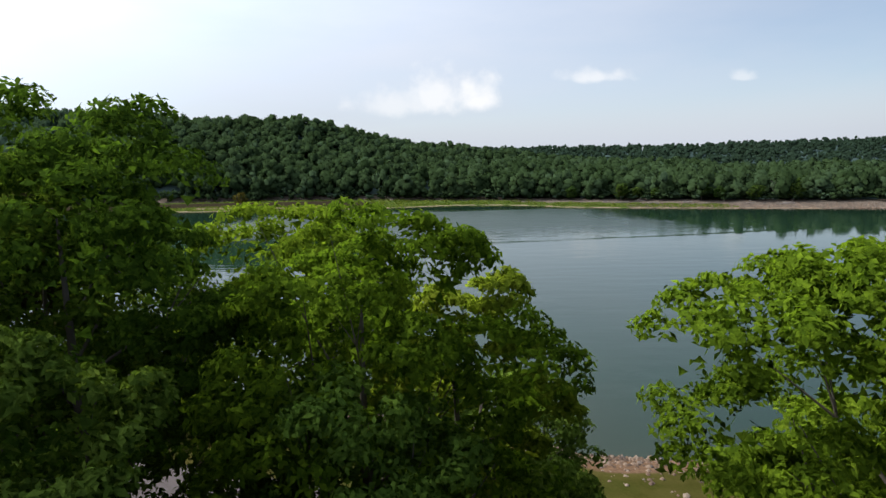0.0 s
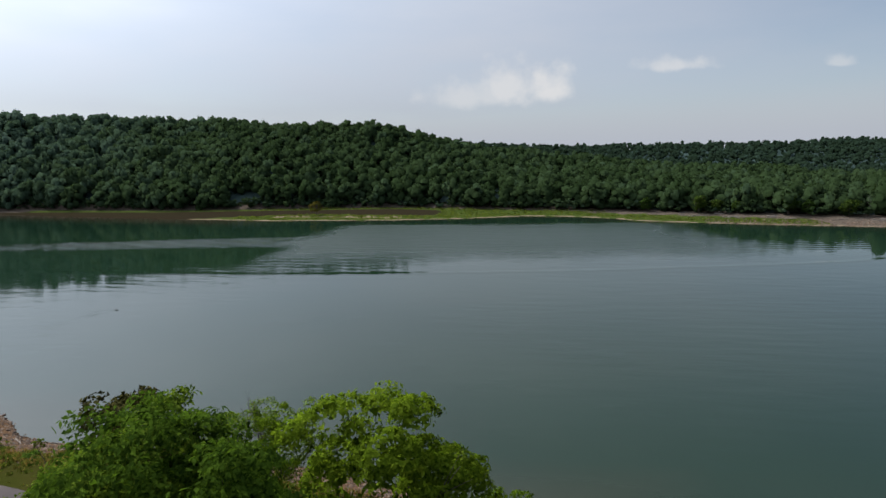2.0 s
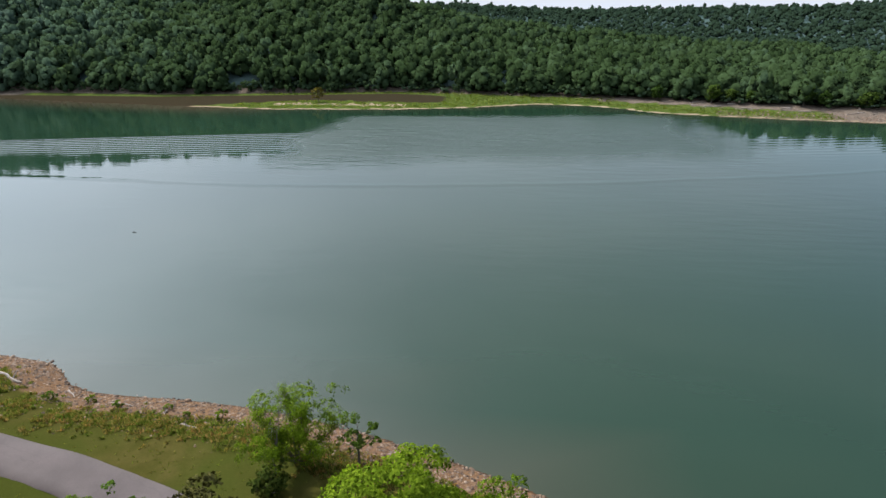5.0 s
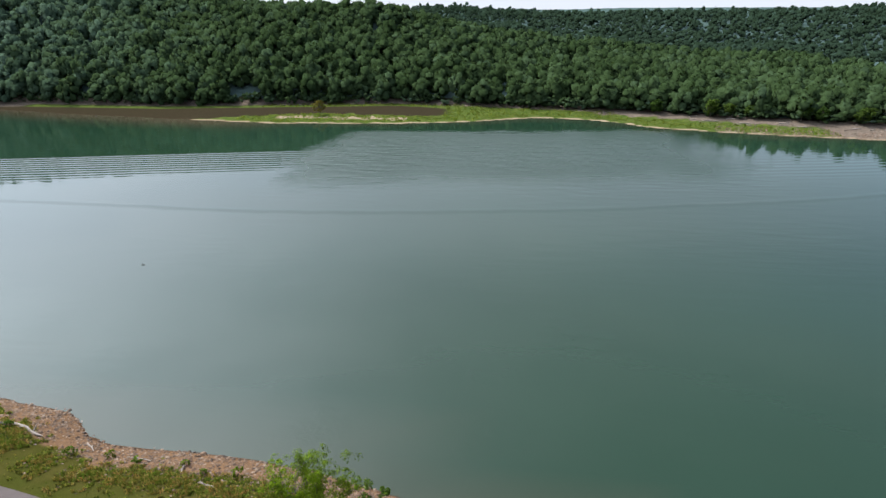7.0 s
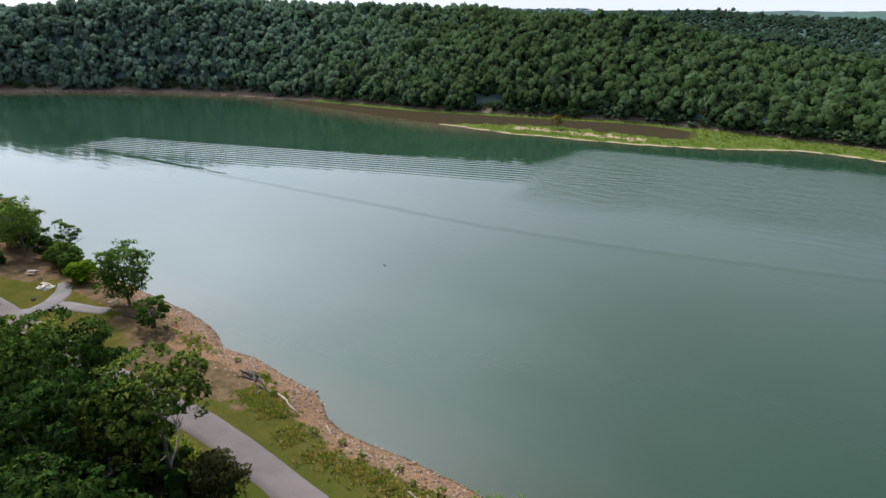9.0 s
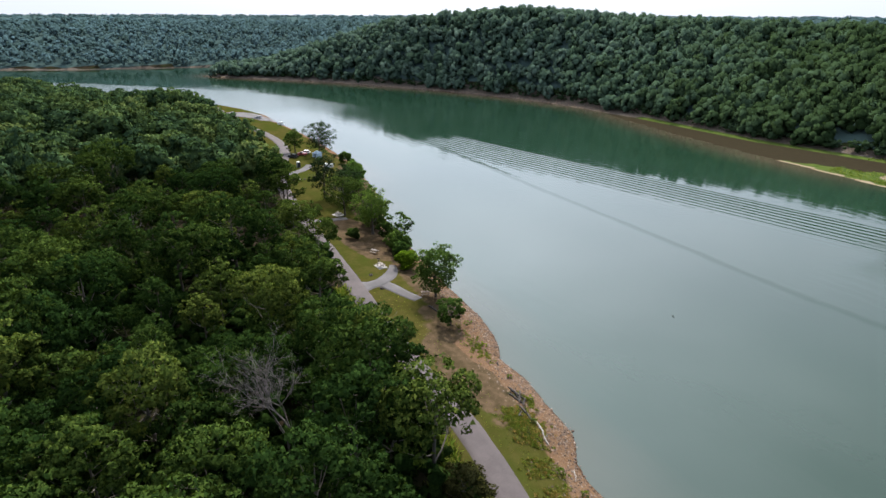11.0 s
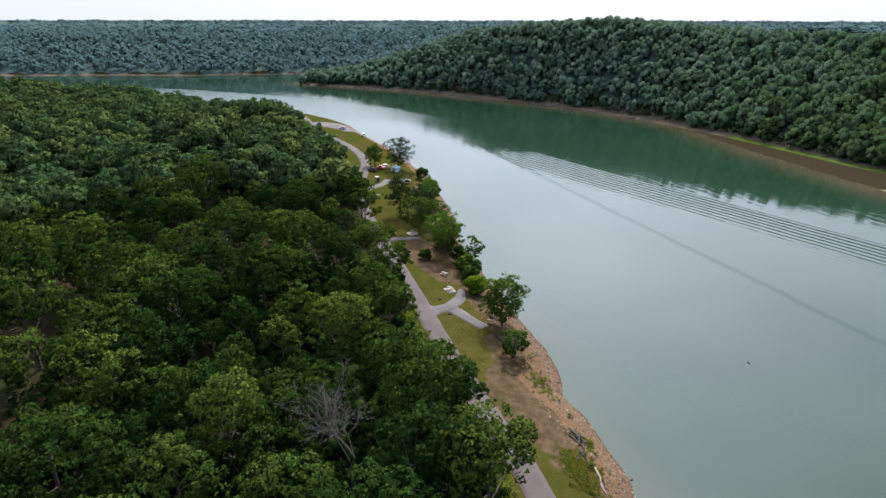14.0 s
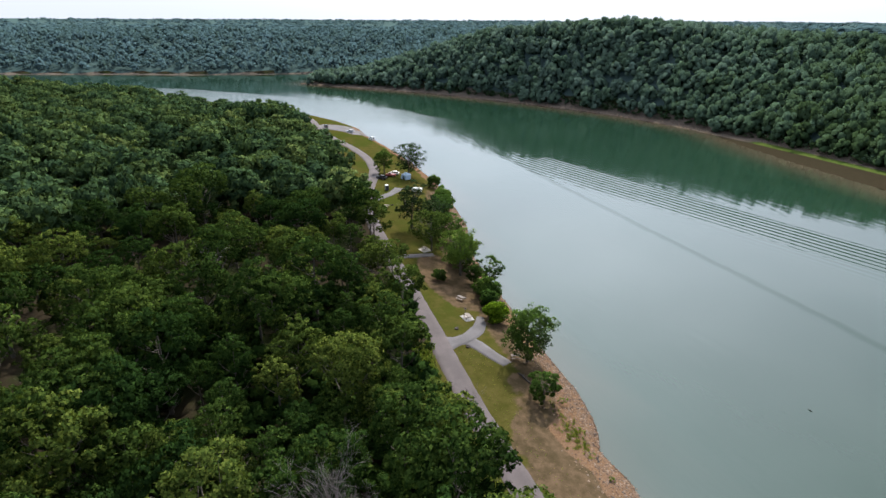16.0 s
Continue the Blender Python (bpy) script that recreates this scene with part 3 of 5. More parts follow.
def land(x, y):
    """Height, distance from the water (minus in the lake), kind (0 near shore, 1 west arm, 2 far shore) and distance into the far woods."""
    x, y = np.asarray(x, float), np.asarray(y, float)
    d, seg, _ = to_line(x, y, LAKE, True)
    wet = inside(x, y, LAKE)
    d = np.where(wet, -d, d)
    kind = np.where(seg < len(NEAR) - 1, 0, np.where(seg < len(NEAR) + len(ARM) - 1, 1, 2))
    kind = np.where((kind == 0) & (y > 150), 2, np.where((kind == 2) & (x < -720), 1, kind))
    w, _, _ = to_line(x, y, WOOD_EDGE)
    w = np.where(inside(x, y, FAR_WOODS), w, -w)
    near = np.interp(d, [0, 1.2, 4, 7, 13, 20, 60, 150, 400, 1500], [0, 0.45, 1.5, 2.2, 2.95, 3.2, 5.2, 8.5, 13, 28])
    arm = np.interp(d, [0, 6, 14, 120, 240, 420, 700, 1100, 1500, 2200], [0, 2.2, 4, 31, 40, 33, 42, 34, 46, 50])
    c, seg, k = to_line(x, y, CREST)
    top = CREST[seg, 2] * (1 - k) + CREST[seg + 1, 2] * k
    base = CREST[seg, :2] * (1 - k)[..., None] + CREST[seg + 1, :2] * k[..., None]
    deep, _, _ = to_line(base[..., 0], base[..., 1], WOOD_EDGE)
    f = np.clip(w / np.maximum(deep, 5), 0, 1)
    beach = 0.1 + 1.7 * np.clip(d / np.maximum(d - np.minimum(w, 0), 1), 0, 1) ** 1.6
    back = np.maximum(0, w - deep)
    hill = 1.8 + np.maximum(top - 1.8, 0.5) * f ** 0.85 - np.minimum(back * 0.02, 9)
    ridge = (33 + 7 * smooth_step(x, 200, 700)) * smooth_step(y, 560, 880) * smooth_step(x, -420, -60) + 40 * smooth_step(y, 600, 900) * smooth_step(x, 60, -420) * 0.9
    hill = np.where(y > 450, np.maximum(hill, ridge), hill)
    far = np.where(w > 0, hill, beach)
    h = np.choose(kind, [near, arm, far])
    h = h + np.where(d > 24, 0.5, 0.0) * waves(x, y, 45, 3) * smooth_step(d, 24, 60) * (kind != 2)
    h = h + 2.2 * waves(x, y, 90, 8) * smooth_step(np.where(kind == 2, w, np.where(kind == 1, d - 10, 0)), 20, 90)
    h = np.where(d > 0, h, -0.12 - np.minimum(-d * 0.12, 5))
    return h, d, kind, w


def ground_at(x, y):
    return float(land(np.array([x]), np.array([y]))[0][0])


ROAD = np.array([(120, 0), (60, 8), (10, 20.5), (-10, 25.8), (-30, 31.2), (-40, 33.4), (-56, 35.7), (-75, 36.0), (-90, 36.2), (-105, 37.0), (-121, 38.0),
                 (-150, 39.2), (-180, 40.5), (-208, 43.2), (-222, 46.2), (-235, 50.2), (-250, 55.0), (-263, 58.2), (-285, 60), (-310, 58), (-340, 52.5), (-372, 49.5), (-405, 49.5),
                 (-424, 46.5), (-434, 36)], float)
EDGE = [(120, -6), (60, 2), (25, 14), (10, 24), (-12, 22), (-30, 25.5), (-56, 31.0), (-98, 31.8), (-108, 33.2), (-122, 38.0), (-150, 39.4), (-196, 41.0), (-208, 39.5), (-222, 39.5), (-240, 42), (-265, 49), (-310, 50), (-345, 44), (-400, 43), (-430, 40), (-462, 30)]


def build_ground():
    def lines(*stretches):
        out = []
        for a, b, n in stretches:
            out.append(np.linspace(a, b, n, endpoint=False))
        return np.concatenate(out)

    xs = np.concatenate([lines((-6200, -2200, 10), (-2200, -1000, 16), (-1000, -480, 40), (-480, -260, 44), (-260, -120, 75), (-120, 30, 140), (30, 200, 50), (200, 700, 30), (700, 2200, 16), (2200, 6200, 10)), [6200]])
    ys = np.concatenate([lines((-6200, -2000, 10), (-2000, -500, 18), (-500, -60, 32), (-60, 14, 28), (14, 90, 100), (90, 235, 20), (235, 312, 34), (312, 620, 36), (620, 1100, 26), (1100, 2400, 14), (2400, 6200, 10)), [6200]])
    x, y = [a.ravel() for a in np.meshgrid(xs, ys)]
    h, d, kind, w = land(x, y)
    nx, ny = len(xs), len(ys)
    i = (np.arange(ny - 1)[:, None] * nx + np.arange(nx - 1)[None]).ravel()
    quads = np.stack([i, i + 1, i + nx + 1, i + nx], 1)
    rag = waves(x, y, 9, 5)
    order = np.argsort([p[0] for p in EDGE])
    edge_y = np.interp(x, np.array([p[0] for p in EDGE])[order], np.array([p[1] for p in EDGE])[order])
    near = kind == 0

    def soft(v, width):
        """A mask that rises through one half where v turns positive."""
        return np.clip(0.5 + v / width, 0, 1)

    strip = soft(y - edge_y - rag, 3.0) * near
    bank = 4.2 + 1.0 * rag + 3.2 * np.exp(-((x + 82) / 10) ** 2) + 1.5 * np.exp(-((x + 64) / 8) ** 2)
    gravel = soft(bank - d, 2.6) * near
    bare = np.maximum(soft(1.1 + 0.5 * rag - ((x + 78) / 20) ** 2 - ((d - 9.5) / 5.0) ** 2, 1.2), soft(1 - ((x + 143) / 18) ** 2 - ((y - 50) / 6) ** 2, 0.8))
    bare = np.maximum(bare, soft(1 - ((x + 150) / 75) ** 2, 0.5) * soft(10 - d, 4.0)) * strip
    far = (kind == 2) & (d > -3)
    before = far * soft(1.5 - w, 3.0)
    spit_back = np.interp(x, [-157, -122, -101, -45, -20], [254.2, 266.7, 272, 270, 262])
    mud = before * soft(-9 - w, 5.0) * np.maximum(soft(-40 - x, 30.0) * soft(y - spit_back - 0.8 - 2.5 * rag, 4.5), soft(-157 - x, 8.0))
    sand = before * (1 - mud) * np.maximum(soft(2.0 + 1.2 * rag - d, 2.4), soft(2.4 - np.abs(y - 263 - 3 * rag), 3.0) * (x > -118) * (x < -55))
    rocky = np.maximum.reduce([soft(x - 30, 20) * soft(w + 9 - 3 * rag, 5), soft(x - 118, 20), soft(-268 - x, 10), soft(w + 3.5, 3)]) * soft(2.5 - w, 3) * (1 - mud) * far
    rocky = np.maximum(rocky, (kind == 1) * soft(3.5 - d, 3))
    meadow = before * (1 - mud) * (1 - rocky)
    masks = dict(lawn=strip, dry=bare, gravel=gravel, meadow=meadow, rubble=rocky, mud=mud, sand=sand,
                 wet=soft(0.3 - d, 1.0) * (kind != 1), hazed_farwood=(np.maximum(np.abs(x), np.abs(y)) > 950) | (y > 425) | ((kind == 1) & (d > 7)) | ((kind == 2) & (w > 4)))
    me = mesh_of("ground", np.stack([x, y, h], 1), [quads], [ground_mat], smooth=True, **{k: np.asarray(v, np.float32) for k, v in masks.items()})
    tagged(new("ground", me), "rolling ground with lawn, gravel shore and forest floor", "ground", kind="structure")


def build_water():
    xs, ys = np.linspace(-1100, 1100, 111), np.linspace(-1000, 420, 143)
    x, y = [a.ravel() for a in np.meshgrid(xs, ys)]
    _, d, kind, _ = land(x, y)
    silt = np.clip(smooth_step(-d, 26, 0) * (kind == 2) * smooth_step(x, -90, -150) * 0.75 + smooth_step(-d, 9, 0) * (kind == 2) * 0.35 + smooth_step(-d, 7, 0) * (kind == 0) * 0.4, 0, 1)
    nx = len(xs)
    i = (np.arange(len(ys) - 1)[:, None] * nx + np.arange(nx - 1)[None]).ravel()
    me = mesh_of("water", np.stack([x, y, 0 * x], 1), [np.stack([i, i + 1, i + nx + 1, i + nx], 1)], [water_mat], smooth=True, silt=silt)
    tagged(new("water", me), "calm green lake water with faint wake ripples", "water", kind="structure")


build_ground()
build_water()


def curve_through(points, step):
    """Even points on a smooth line through the given ones."""
    p = np.asarray(points, float)
    out = []
    for i in range(len(p) - 1):
        a, b, c, d = p[max(i - 1, 0)], p[i], p[i + 1], p[min(i + 2, len(p) - 1)]
        n = max(2, int(np.linalg.norm(c - b) / step))
        for t in np.arange(n) / n:
            out.append(0.5 * ((2 * b) + (c - a) * t + (2 * a - 5 * b + 4 * c - d) * t * t + (3 * b - a - 3 * c + d) * t ** 3))
    out.append(p[-1])
    return np.array(out)


def ribbon(name, points, widths, mat, lift, label, category):
    """A road bed with worn, sloping edges that follows the ground."""
    p = curve_through(points, 2.0)
    w = np.interp(np.linspace(0, 1, len(p)), np.linspace(0, 1, len(widths)), widths)
    t = np.gradient(p, axis=0)
    t /= np.linalg.norm(t, axis=1, keepdims=True)
    side = np.stack([-t[:, 1], t[:, 0]], 1)
    rng = np.random.default_rng(len(p))
    rows = []
    for k, (f, dz) in enumerate(((-1.06, -0.25), (-1.0, 0.0), (-0.5, 0.02), (0, 0.03), (0.5, 0.02), (1.0, 0.0), (1.06, -0.25))):
        jitter = rng.uniform(-0.10, 0.10, len(p)) if abs(f) >= 1 else 0
        q = p + side * (f * w / 2 + jitter)[:, None]
        rows.append(np.c_[q, land(q[:, 0], q[:, 1])[0] + lift + dz])
    v = np.stack(rows, 1)
    n, m = len(p), len(rows)
    i = (np.arange(n - 1)[:, None] * m + np.arange(m - 1)[None]).ravel()
    me = mesh_of(name, v.reshape(-1, 3), [np.stack([i, i + 1, i + m + 1, i + m], 1)[:, ::-1]], [mat], smooth=True)
    return tagged(new(name, me), label, category, kind="structure")


ribbon("road", ROAD, [4.3, 4.3], road_mat, 0.08, "narrow worn grey asphalt campground road", "road")
ribbon("drive_one", [(-112.2, 38.6), (-112.3, 41.2), (-113.2, 44.2), (-115.4, 47.0), (-118.4, 49.2), (-121.6, 50.4)], [6.5, 3.6, 3.4, 3.2, 2.6, 1.6], spur_mat, 0.05, "grey gravel drive curving to a picnic site", "drive")
ribbon("drive_two", [(-113.4, 42.2), (-111.2, 44.2), (-108.6, 45.2), (-105.0, 46.4), (-101.6, 48.0)], [2.0, 3.4, 3.2, 3.0, 2.8], spur_mat, 0.02, "grey gravel parking spur under a tree", "drive")
ribbon("drive_three", [(-160.6, 40.2), (-160.4, 44), (-160.0, 48), (-159.8, 52.0)], [4.0, 2.6, 2.6, 2.4], spur_mat, 0.05, "grey gravel drive to a campsite", "drive")
ribbon("drive_four", [(-212.0, 43.8), (-216, 47.4), (-219.8, 52.4), (-224.0, 56.8), (-230, 61.0)], [5.5, 3.2, 3.2, 3.2, 4.0], spur_mat, 0.05, "pale gravel loop to a camper site", "drive")
ribbon("parking_lot", [(-384, 51), (-376, 61), (-366, 68), (-352, 71.5)], [10, 18, 16, 10], spur_mat, 0.05, "pale gravel parking lot beside the boat ramp", "parking")


# ---- trees ----
def cards(rng, centres, normals, size, narrow=0.5, loose=0.6, corners=4):
    """Leaf sprays: pointed quads about the given centres, facing roughly along the normals."""
    n = len(centres)
    nor = normals + rng.normal(0, loose, (n, 3))
    nor /= np.linalg.norm(nor, axis=1, keepdims=True) + 1e-9
    ref = rng.normal(0, 1, (n, 3))
    u = np.cross(nor, ref)
    u /= np.linalg.norm(u, axis=1, keepdims=True) + 1e-9
    v = np.cross(nor, u)
    s = size * rng.uniform(0.6, 1.35, (n, 1))
    droop = -0.18 * s * np.array([[0, 0, 1.0]])
    if corners == 3:
        low = centres - u * s * 0.6
        q = np.stack([centres + u * s + droop, low + v * s * 0.8, low - v * s * 0.8 + droop], 1)
        return q.reshape(-1, 3), np.arange(3 * n).reshape(n, 3)
    q = np.stack([centres - u * s + droop, centres - v * s * narrow, centres + u * s + droop, centres + v * s * narrow], 1)
    return q.reshape(-1, 3), np.arange(4 * n).reshape(n, 4)


def directions(rng, n, low=-0.35):
    z = rng.uniform(low, 1, n)
    a = rng.uniform(0, 2 * np.pi, n)
    r = np.sqrt(1 - z * z)
    return np.stack([r * np.cos(a), r * np.sin(a), z], 1)


def spread_out(rng, n, low):
    """Directions spread evenly over the crown, with some play."""
    i = np.arange(n)
    z = 1 - (i + rng.uniform(0.1, 0.9, n)) / n * (1 - low)
    a = i * 2.39996 + rng.normal(0, 0.35, n) + rng.uniform(0, 6.28)
    r = np.sqrt(np.maximum(0, 1 - z * z))
    return np.stack([r * np.cos(a), r * np.sin(a), z], 1)


def unit(v):
    return v / (np.linalg.norm(v, axis=-1, keepdims=True) + 1e-9)


def leafy_crown(rng, radius, tall, boughs, tufts, per, card, low=-0.45, bough_size=(0.30, 0.44), tuft_size=(0.27, 0.40), corners=3, inner=22, reach=(0.50, 0.80), loose=0.55):
    """A crown about the origin: boughs that carry domed tufts, tufts that carry leaf sprays, with dark gaps between them."""
    stretch = np.array([radius, radius, tall])
    lob = rng.normal(0, 1, (4, 3))
    d = spread_out(rng, boughs, low)
    bulge = 1 + 0.20 * np.sin(d @ lob.T * 2.2).sum(1) / 2
    at = d * stretch * (rng.uniform(*reach, boughs) * bulge)[:, None]
    br = radius * rng.uniform(*bough_size, boughs)
    td = unit(directions(rng, boughs * tufts, -0.7).reshape(boughs, tufts, 3) + d[:, None] * 0.65 + [0, 0, 0.3])
    ta = at[:, None] + td * (br[:, None] * rng.uniform(0.72, 1.1, (boughs, tufts)))[..., None] * [1, 1, 0.8]
    tr = br[:, None] * rng.uniform(*tuft_size, (boughs, tufts))
    cd = unit(directions(rng, boughs * tufts * per, -0.6).reshape(boughs, tufts, per, 3) + td[:, :, None] * 0.55 + [0, 0, 0.25])
    c = ta[:, :, None] + cd * (tr[..., None] * rng.uniform(0.55, 1.12, (boughs, tufts, per)))[..., None] * [1, 1, 0.72]
    soft = unit(cd * 0.8 + td[:, :, None] * 0.35 + unit(c / stretch) * 0.75 + rng.normal(0, 0.16, cd.shape)).reshape(-1, 3)
    v, q = cards(rng, c.reshape(-1, 3), cd.reshape(-1, 3), card, loose=loose, corners=corners)
    # leaves in the depth of the boughs
    c = at[:, None] + rng.normal(0, 0.30, (boughs, inner, 3)) * br[:, None, None] * [1, 1, 0.8]
    way = unit(np.repeat(d, inner, 0) + rng.normal(0, 0.6, (boughs * inner, 3)) + [0, 0, 0.2])
    iv, jf = cards(rng, c.reshape(-1, 3), way, card * 1.5, loose=0.6, corners=3)
    return v, q, iv, jf, np.repeat(soft, corners, 0), np.repeat(way, 3, 0)


def lobed_crown(rng, lobes, per, card):
    """A far crown of unit size: overlapping rounded lobes, roughened by leaf sprays."""
    d = spread_out(rng, lobes, -0.8)
    at = d * rng.uniform(0.46, 0.74, (lobes, 1))
    lr = rng.uniform(0.26, 0.44, lobes)
    bv, bf = BALL_ZERO
    bv = unit(bv)
    spin = [np.array(Euler(rng.uniform(0, 6.28, 3).tolist()).to_matrix()) for _ in range(lobes)]
    lv = np.stack([bv @ m for m in spin])
    v = at[:, None] + lv * lr[:, None, None] * rng.uniform(0.80, 1.12, (lobes, len(bv), 1)) * [1, 1, 0.85]
    lift = 0.5 if per > 3 else 1.4
    vn = unit(lv * 0.38 + unit(v) * 0.5 + [0, 0, lift] + rng.normal(0, 0.22, lv.shape))
    f = (bf[None] + np.arange(lobes)[:, None, None] * len(bv)).reshape(-1, 3)
    out = unit(directions(rng, lobes * per, -0.8).reshape(lobes, per, 3) + d[:, None] * 0.6 + [0, 0, 0.25])
    c = at[:, None] + out * (lr[:, None] * rng.uniform(0.80, 1.15, (lobes, per)))[..., None] * [1, 1, 0.85]
    cv, cf = cards(rng, c.reshape(-1, 3), out.reshape(-1, 3), card, loose=0.8, corners=3)
    cn = np.repeat(unit(out * 0.6 + d[:, None] * 0.5 + [0, 0, lift] + rng.normal(0, 0.22, out.shape)).reshape(-1, 3), 3, 0)
    return np.r_[v.reshape(-1, 3), cv], np.r_[f, cf + lobes * len(bv)], np.r_[vn.reshape(-1, 3), cn]


def limbs(rng, height, spread, girth, forks=9, sides=6, start=0.35):
    """A tapered, slightly bent trunk with limbs reaching into the crown."""
    bend = rng.normal(0, 0.04 * height, 2)
    z = np.linspace(0, 1, 7)
    path = np.c_[bend[0] * z ** 2, bend[1] * z ** 2, z * height * 0.92 - 0.4]
    pieces = [tube(path, girth * np.array([1.5, 1.05, 0.95, 0.8, 0.62, 0.42, 0.12]), sides)]
    for k in range(forks):
        f = start + (0.85 - start) * (k + rng.uniform(0.1, 0.9)) / forks
        a = rng.uniform(0, 2 * np.pi)
        p0 = np.array([np.interp(f, z, path[:, i]) for i in range(3)])
        reach = spread * rng.uniform(0.6, 0.95) * (1.15 - 0.5 * f)
        t = np.linspace(0, 1, 4)
        lift = height * rng.uniform(0.10, 0.24)
        q = p0 + np.c_[np.cos(a) * reach * t, np.sin(a) * reach * t, lift * t ** 1.3] + rng.normal(0, 0.06 * reach, (4, 3)) * t[:, None]
        g = girth * (1.0 - f) * 0.75 + 0.02
        pieces.append(tube(q, g * np.array([1, 0.75, 0.5, 0.15]), max(4, sides - 1)))
        for _ in range(2):
            b = a + rng.uniform(-0.9, 0.9)
            r2 = reach * rng.uniform(0.35, 0.6)
            s = np.linspace(0, 1, 3)
            q2 = q[2] + np.c_[np.cos(b) * r2 * s, np.sin(b) * r2 * s, rng.uniform(0.05, 0.2) * height * s]
            pieces.append(tube(q2, g * np.array([0.5, 0.32, 0.08]), 4))
    return joined(pieces)


def tree_template(name, seed, height, radius, mat, boughs, tufts, per, card, crown_share=0.62, label="", category="tree", group="", low=-0.45, girth=None, bark=None, corners=3, inner=22, **shape):
    """One tree at the origin: trunk and crown under an empty at its base."""
    rng = np.random.default_rng(seed)
    tall = height * crown_share / 2
    root = thing(name, label, category, group)
    v, f = limbs(rng, height * 0.9, radius, girth or height * 0.016, 11 if girth else 7)
    child("trunk", mesh_of("trunk", v, [f], [bark or bark_mat], smooth=True), root, "grey-brown bark")
    v, q, iv, jf, vn, jn = leafy_crown(rng, radius, tall, boughs, tufts, per, card, low, corners=corners, inner=inner, **shape)
    v, iv = (a + [0, 0, height - tall * 1.02] for a in (v, iv))
    child("crown", mesh_of("crown", np.r_[v, iv], [q, jf + len(v)], [mat], normals=np.r_[vn, jn]), root)
    return root


def stand(ob, x, y, turn=0.0, scale=1.0, sink=0.1, z=None):
    """Sets a thing at its place on the ground."""
    ob.matrix_basis = Matrix.LocRotScale((x, y, (ground_at(x, y) if z is None else z) - sink), Euler((0, 0, turn)), (scale, scale, scale) if isinstance(scale, (int, float)) else scale)
    return ob


def plant(ob, x, y, turn, scale, sink=0.1):
    s = (scale, scale, scale) if isinstance(scale, (int, float)) else scale
    s = tuple(a / b for a, b in zip(s, ob.scale))
    return copy_thing(ob, Matrix.LocRotScale((x, y, ground_at(x, y) - sink), Euler((0, 0, turn)), s))


# the trees that the camera rises out of
def near_tree(seed, x, y, top, radius, share, mat, boughs, per, card=0.098, label="leafy oak with fresh green sprays near the lake shore", turn=0.0, low=-0.6):
    h = top - ground_at(x, y)
    ob = tree_template("oak_tree", seed, h, radius, mat, boughs, 12, per, card, share, label, "tree", "trees by the road", low=low, girth=0.2, corners=4, inner=60, bough_size=(0.33, 0.46), tuft_size=(0.32, 0.46))
    return stand(ob, x, y, turn)


near_tree(11, -8.6, 13.8, 20.3, 4.3, 0.74, deep_mat, 26, 125, label="tall spreading oak with dense dark green leaves")
near_tree(12, 0.9, 11.6, 19.8, 3.4, 0.80, bright_mat, 20, 120, label="slim oak with bright yellow-green leaves")
near_tree(13, -2.2, 20.6, 18.5, 4.3, 0.82, bright_mat, 22, 95, card=0.13, label="round oak with bright green crown beside the road")
near_tree(14, 12.2, 9.3, 19.8, 3.6, 0.80, bright_mat, 28, 140, label="airy young oak with bright green leaves")
near_tree(15, -4.2, 6.4, 17.8, 2.6, 0.74, fresh_mat, 16, 110, label="shorter oak with dusty green leaves under a taller one")
near_tree(16, -5.7, 11.4, 22.1, 4.2, 0.76, deep_mat, 22, 125, label="tall oak with dark green leaves")
near_tree(19, 3.3, 13.6, 17.4, 2.4, 0.82, bright_mat, 14, 100, card=0.11, label="slender oak with a bright spray above its neighbours")
near_tree(17, 4.6, 18.2, 11.8, 3.6, 0.9, fresh_mat, 22, 80, card=0.12, label="low bushy oak with dark green leaves")
near_tree(18, 15.8, 14.5, 14.0, 3.3, 0.85, bright_mat, 18, 70, card=0.12, label="low bushy oak with bright green leaves")
near_tree(20, -12.6, 23.4, 9.5, 2.4, 0.80, bright_mat, 16, 70, card=0.12, label="oak with mid-green leaves between two taller ones")
near_tree(21, 1.2, 9.4, 16.2, 3.2, 0.85, fresh_mat, 20, 100, label="low oak with bright green leaves beside taller ones")
near_tree(23, -26.4, 23.0, 10.8, 2.6, 0.85, fresh_mat, 16, 50, card=0.12, label="low bushy oak with fresh green leaves beside the road")

# templates for the woods
OAKS = []
for k, (h, r, share, boughs) in enumerate([(15, 5.3, 0.62, 15), (16.5, 5.8, 0.60, 16), (14, 4.8, 0.66, 14), (17, 5.0, 0.66, 15), (13, 5.4, 0.62, 15), (15.5, 4.6, 0.70, 14)]):
    OAKS.append(tree_template("oak_tree", 40 + k, h, r, leaf_mat, boughs, 9, 28, 0.22, share, "full-grown oak with dense green crown in the woods", "tree", "woods by the road"))


def edge_y(x):
    e = sorted(EDGE)
    return float(np.interp(x, [p[0] for p in e], [p[1] for p in e]))


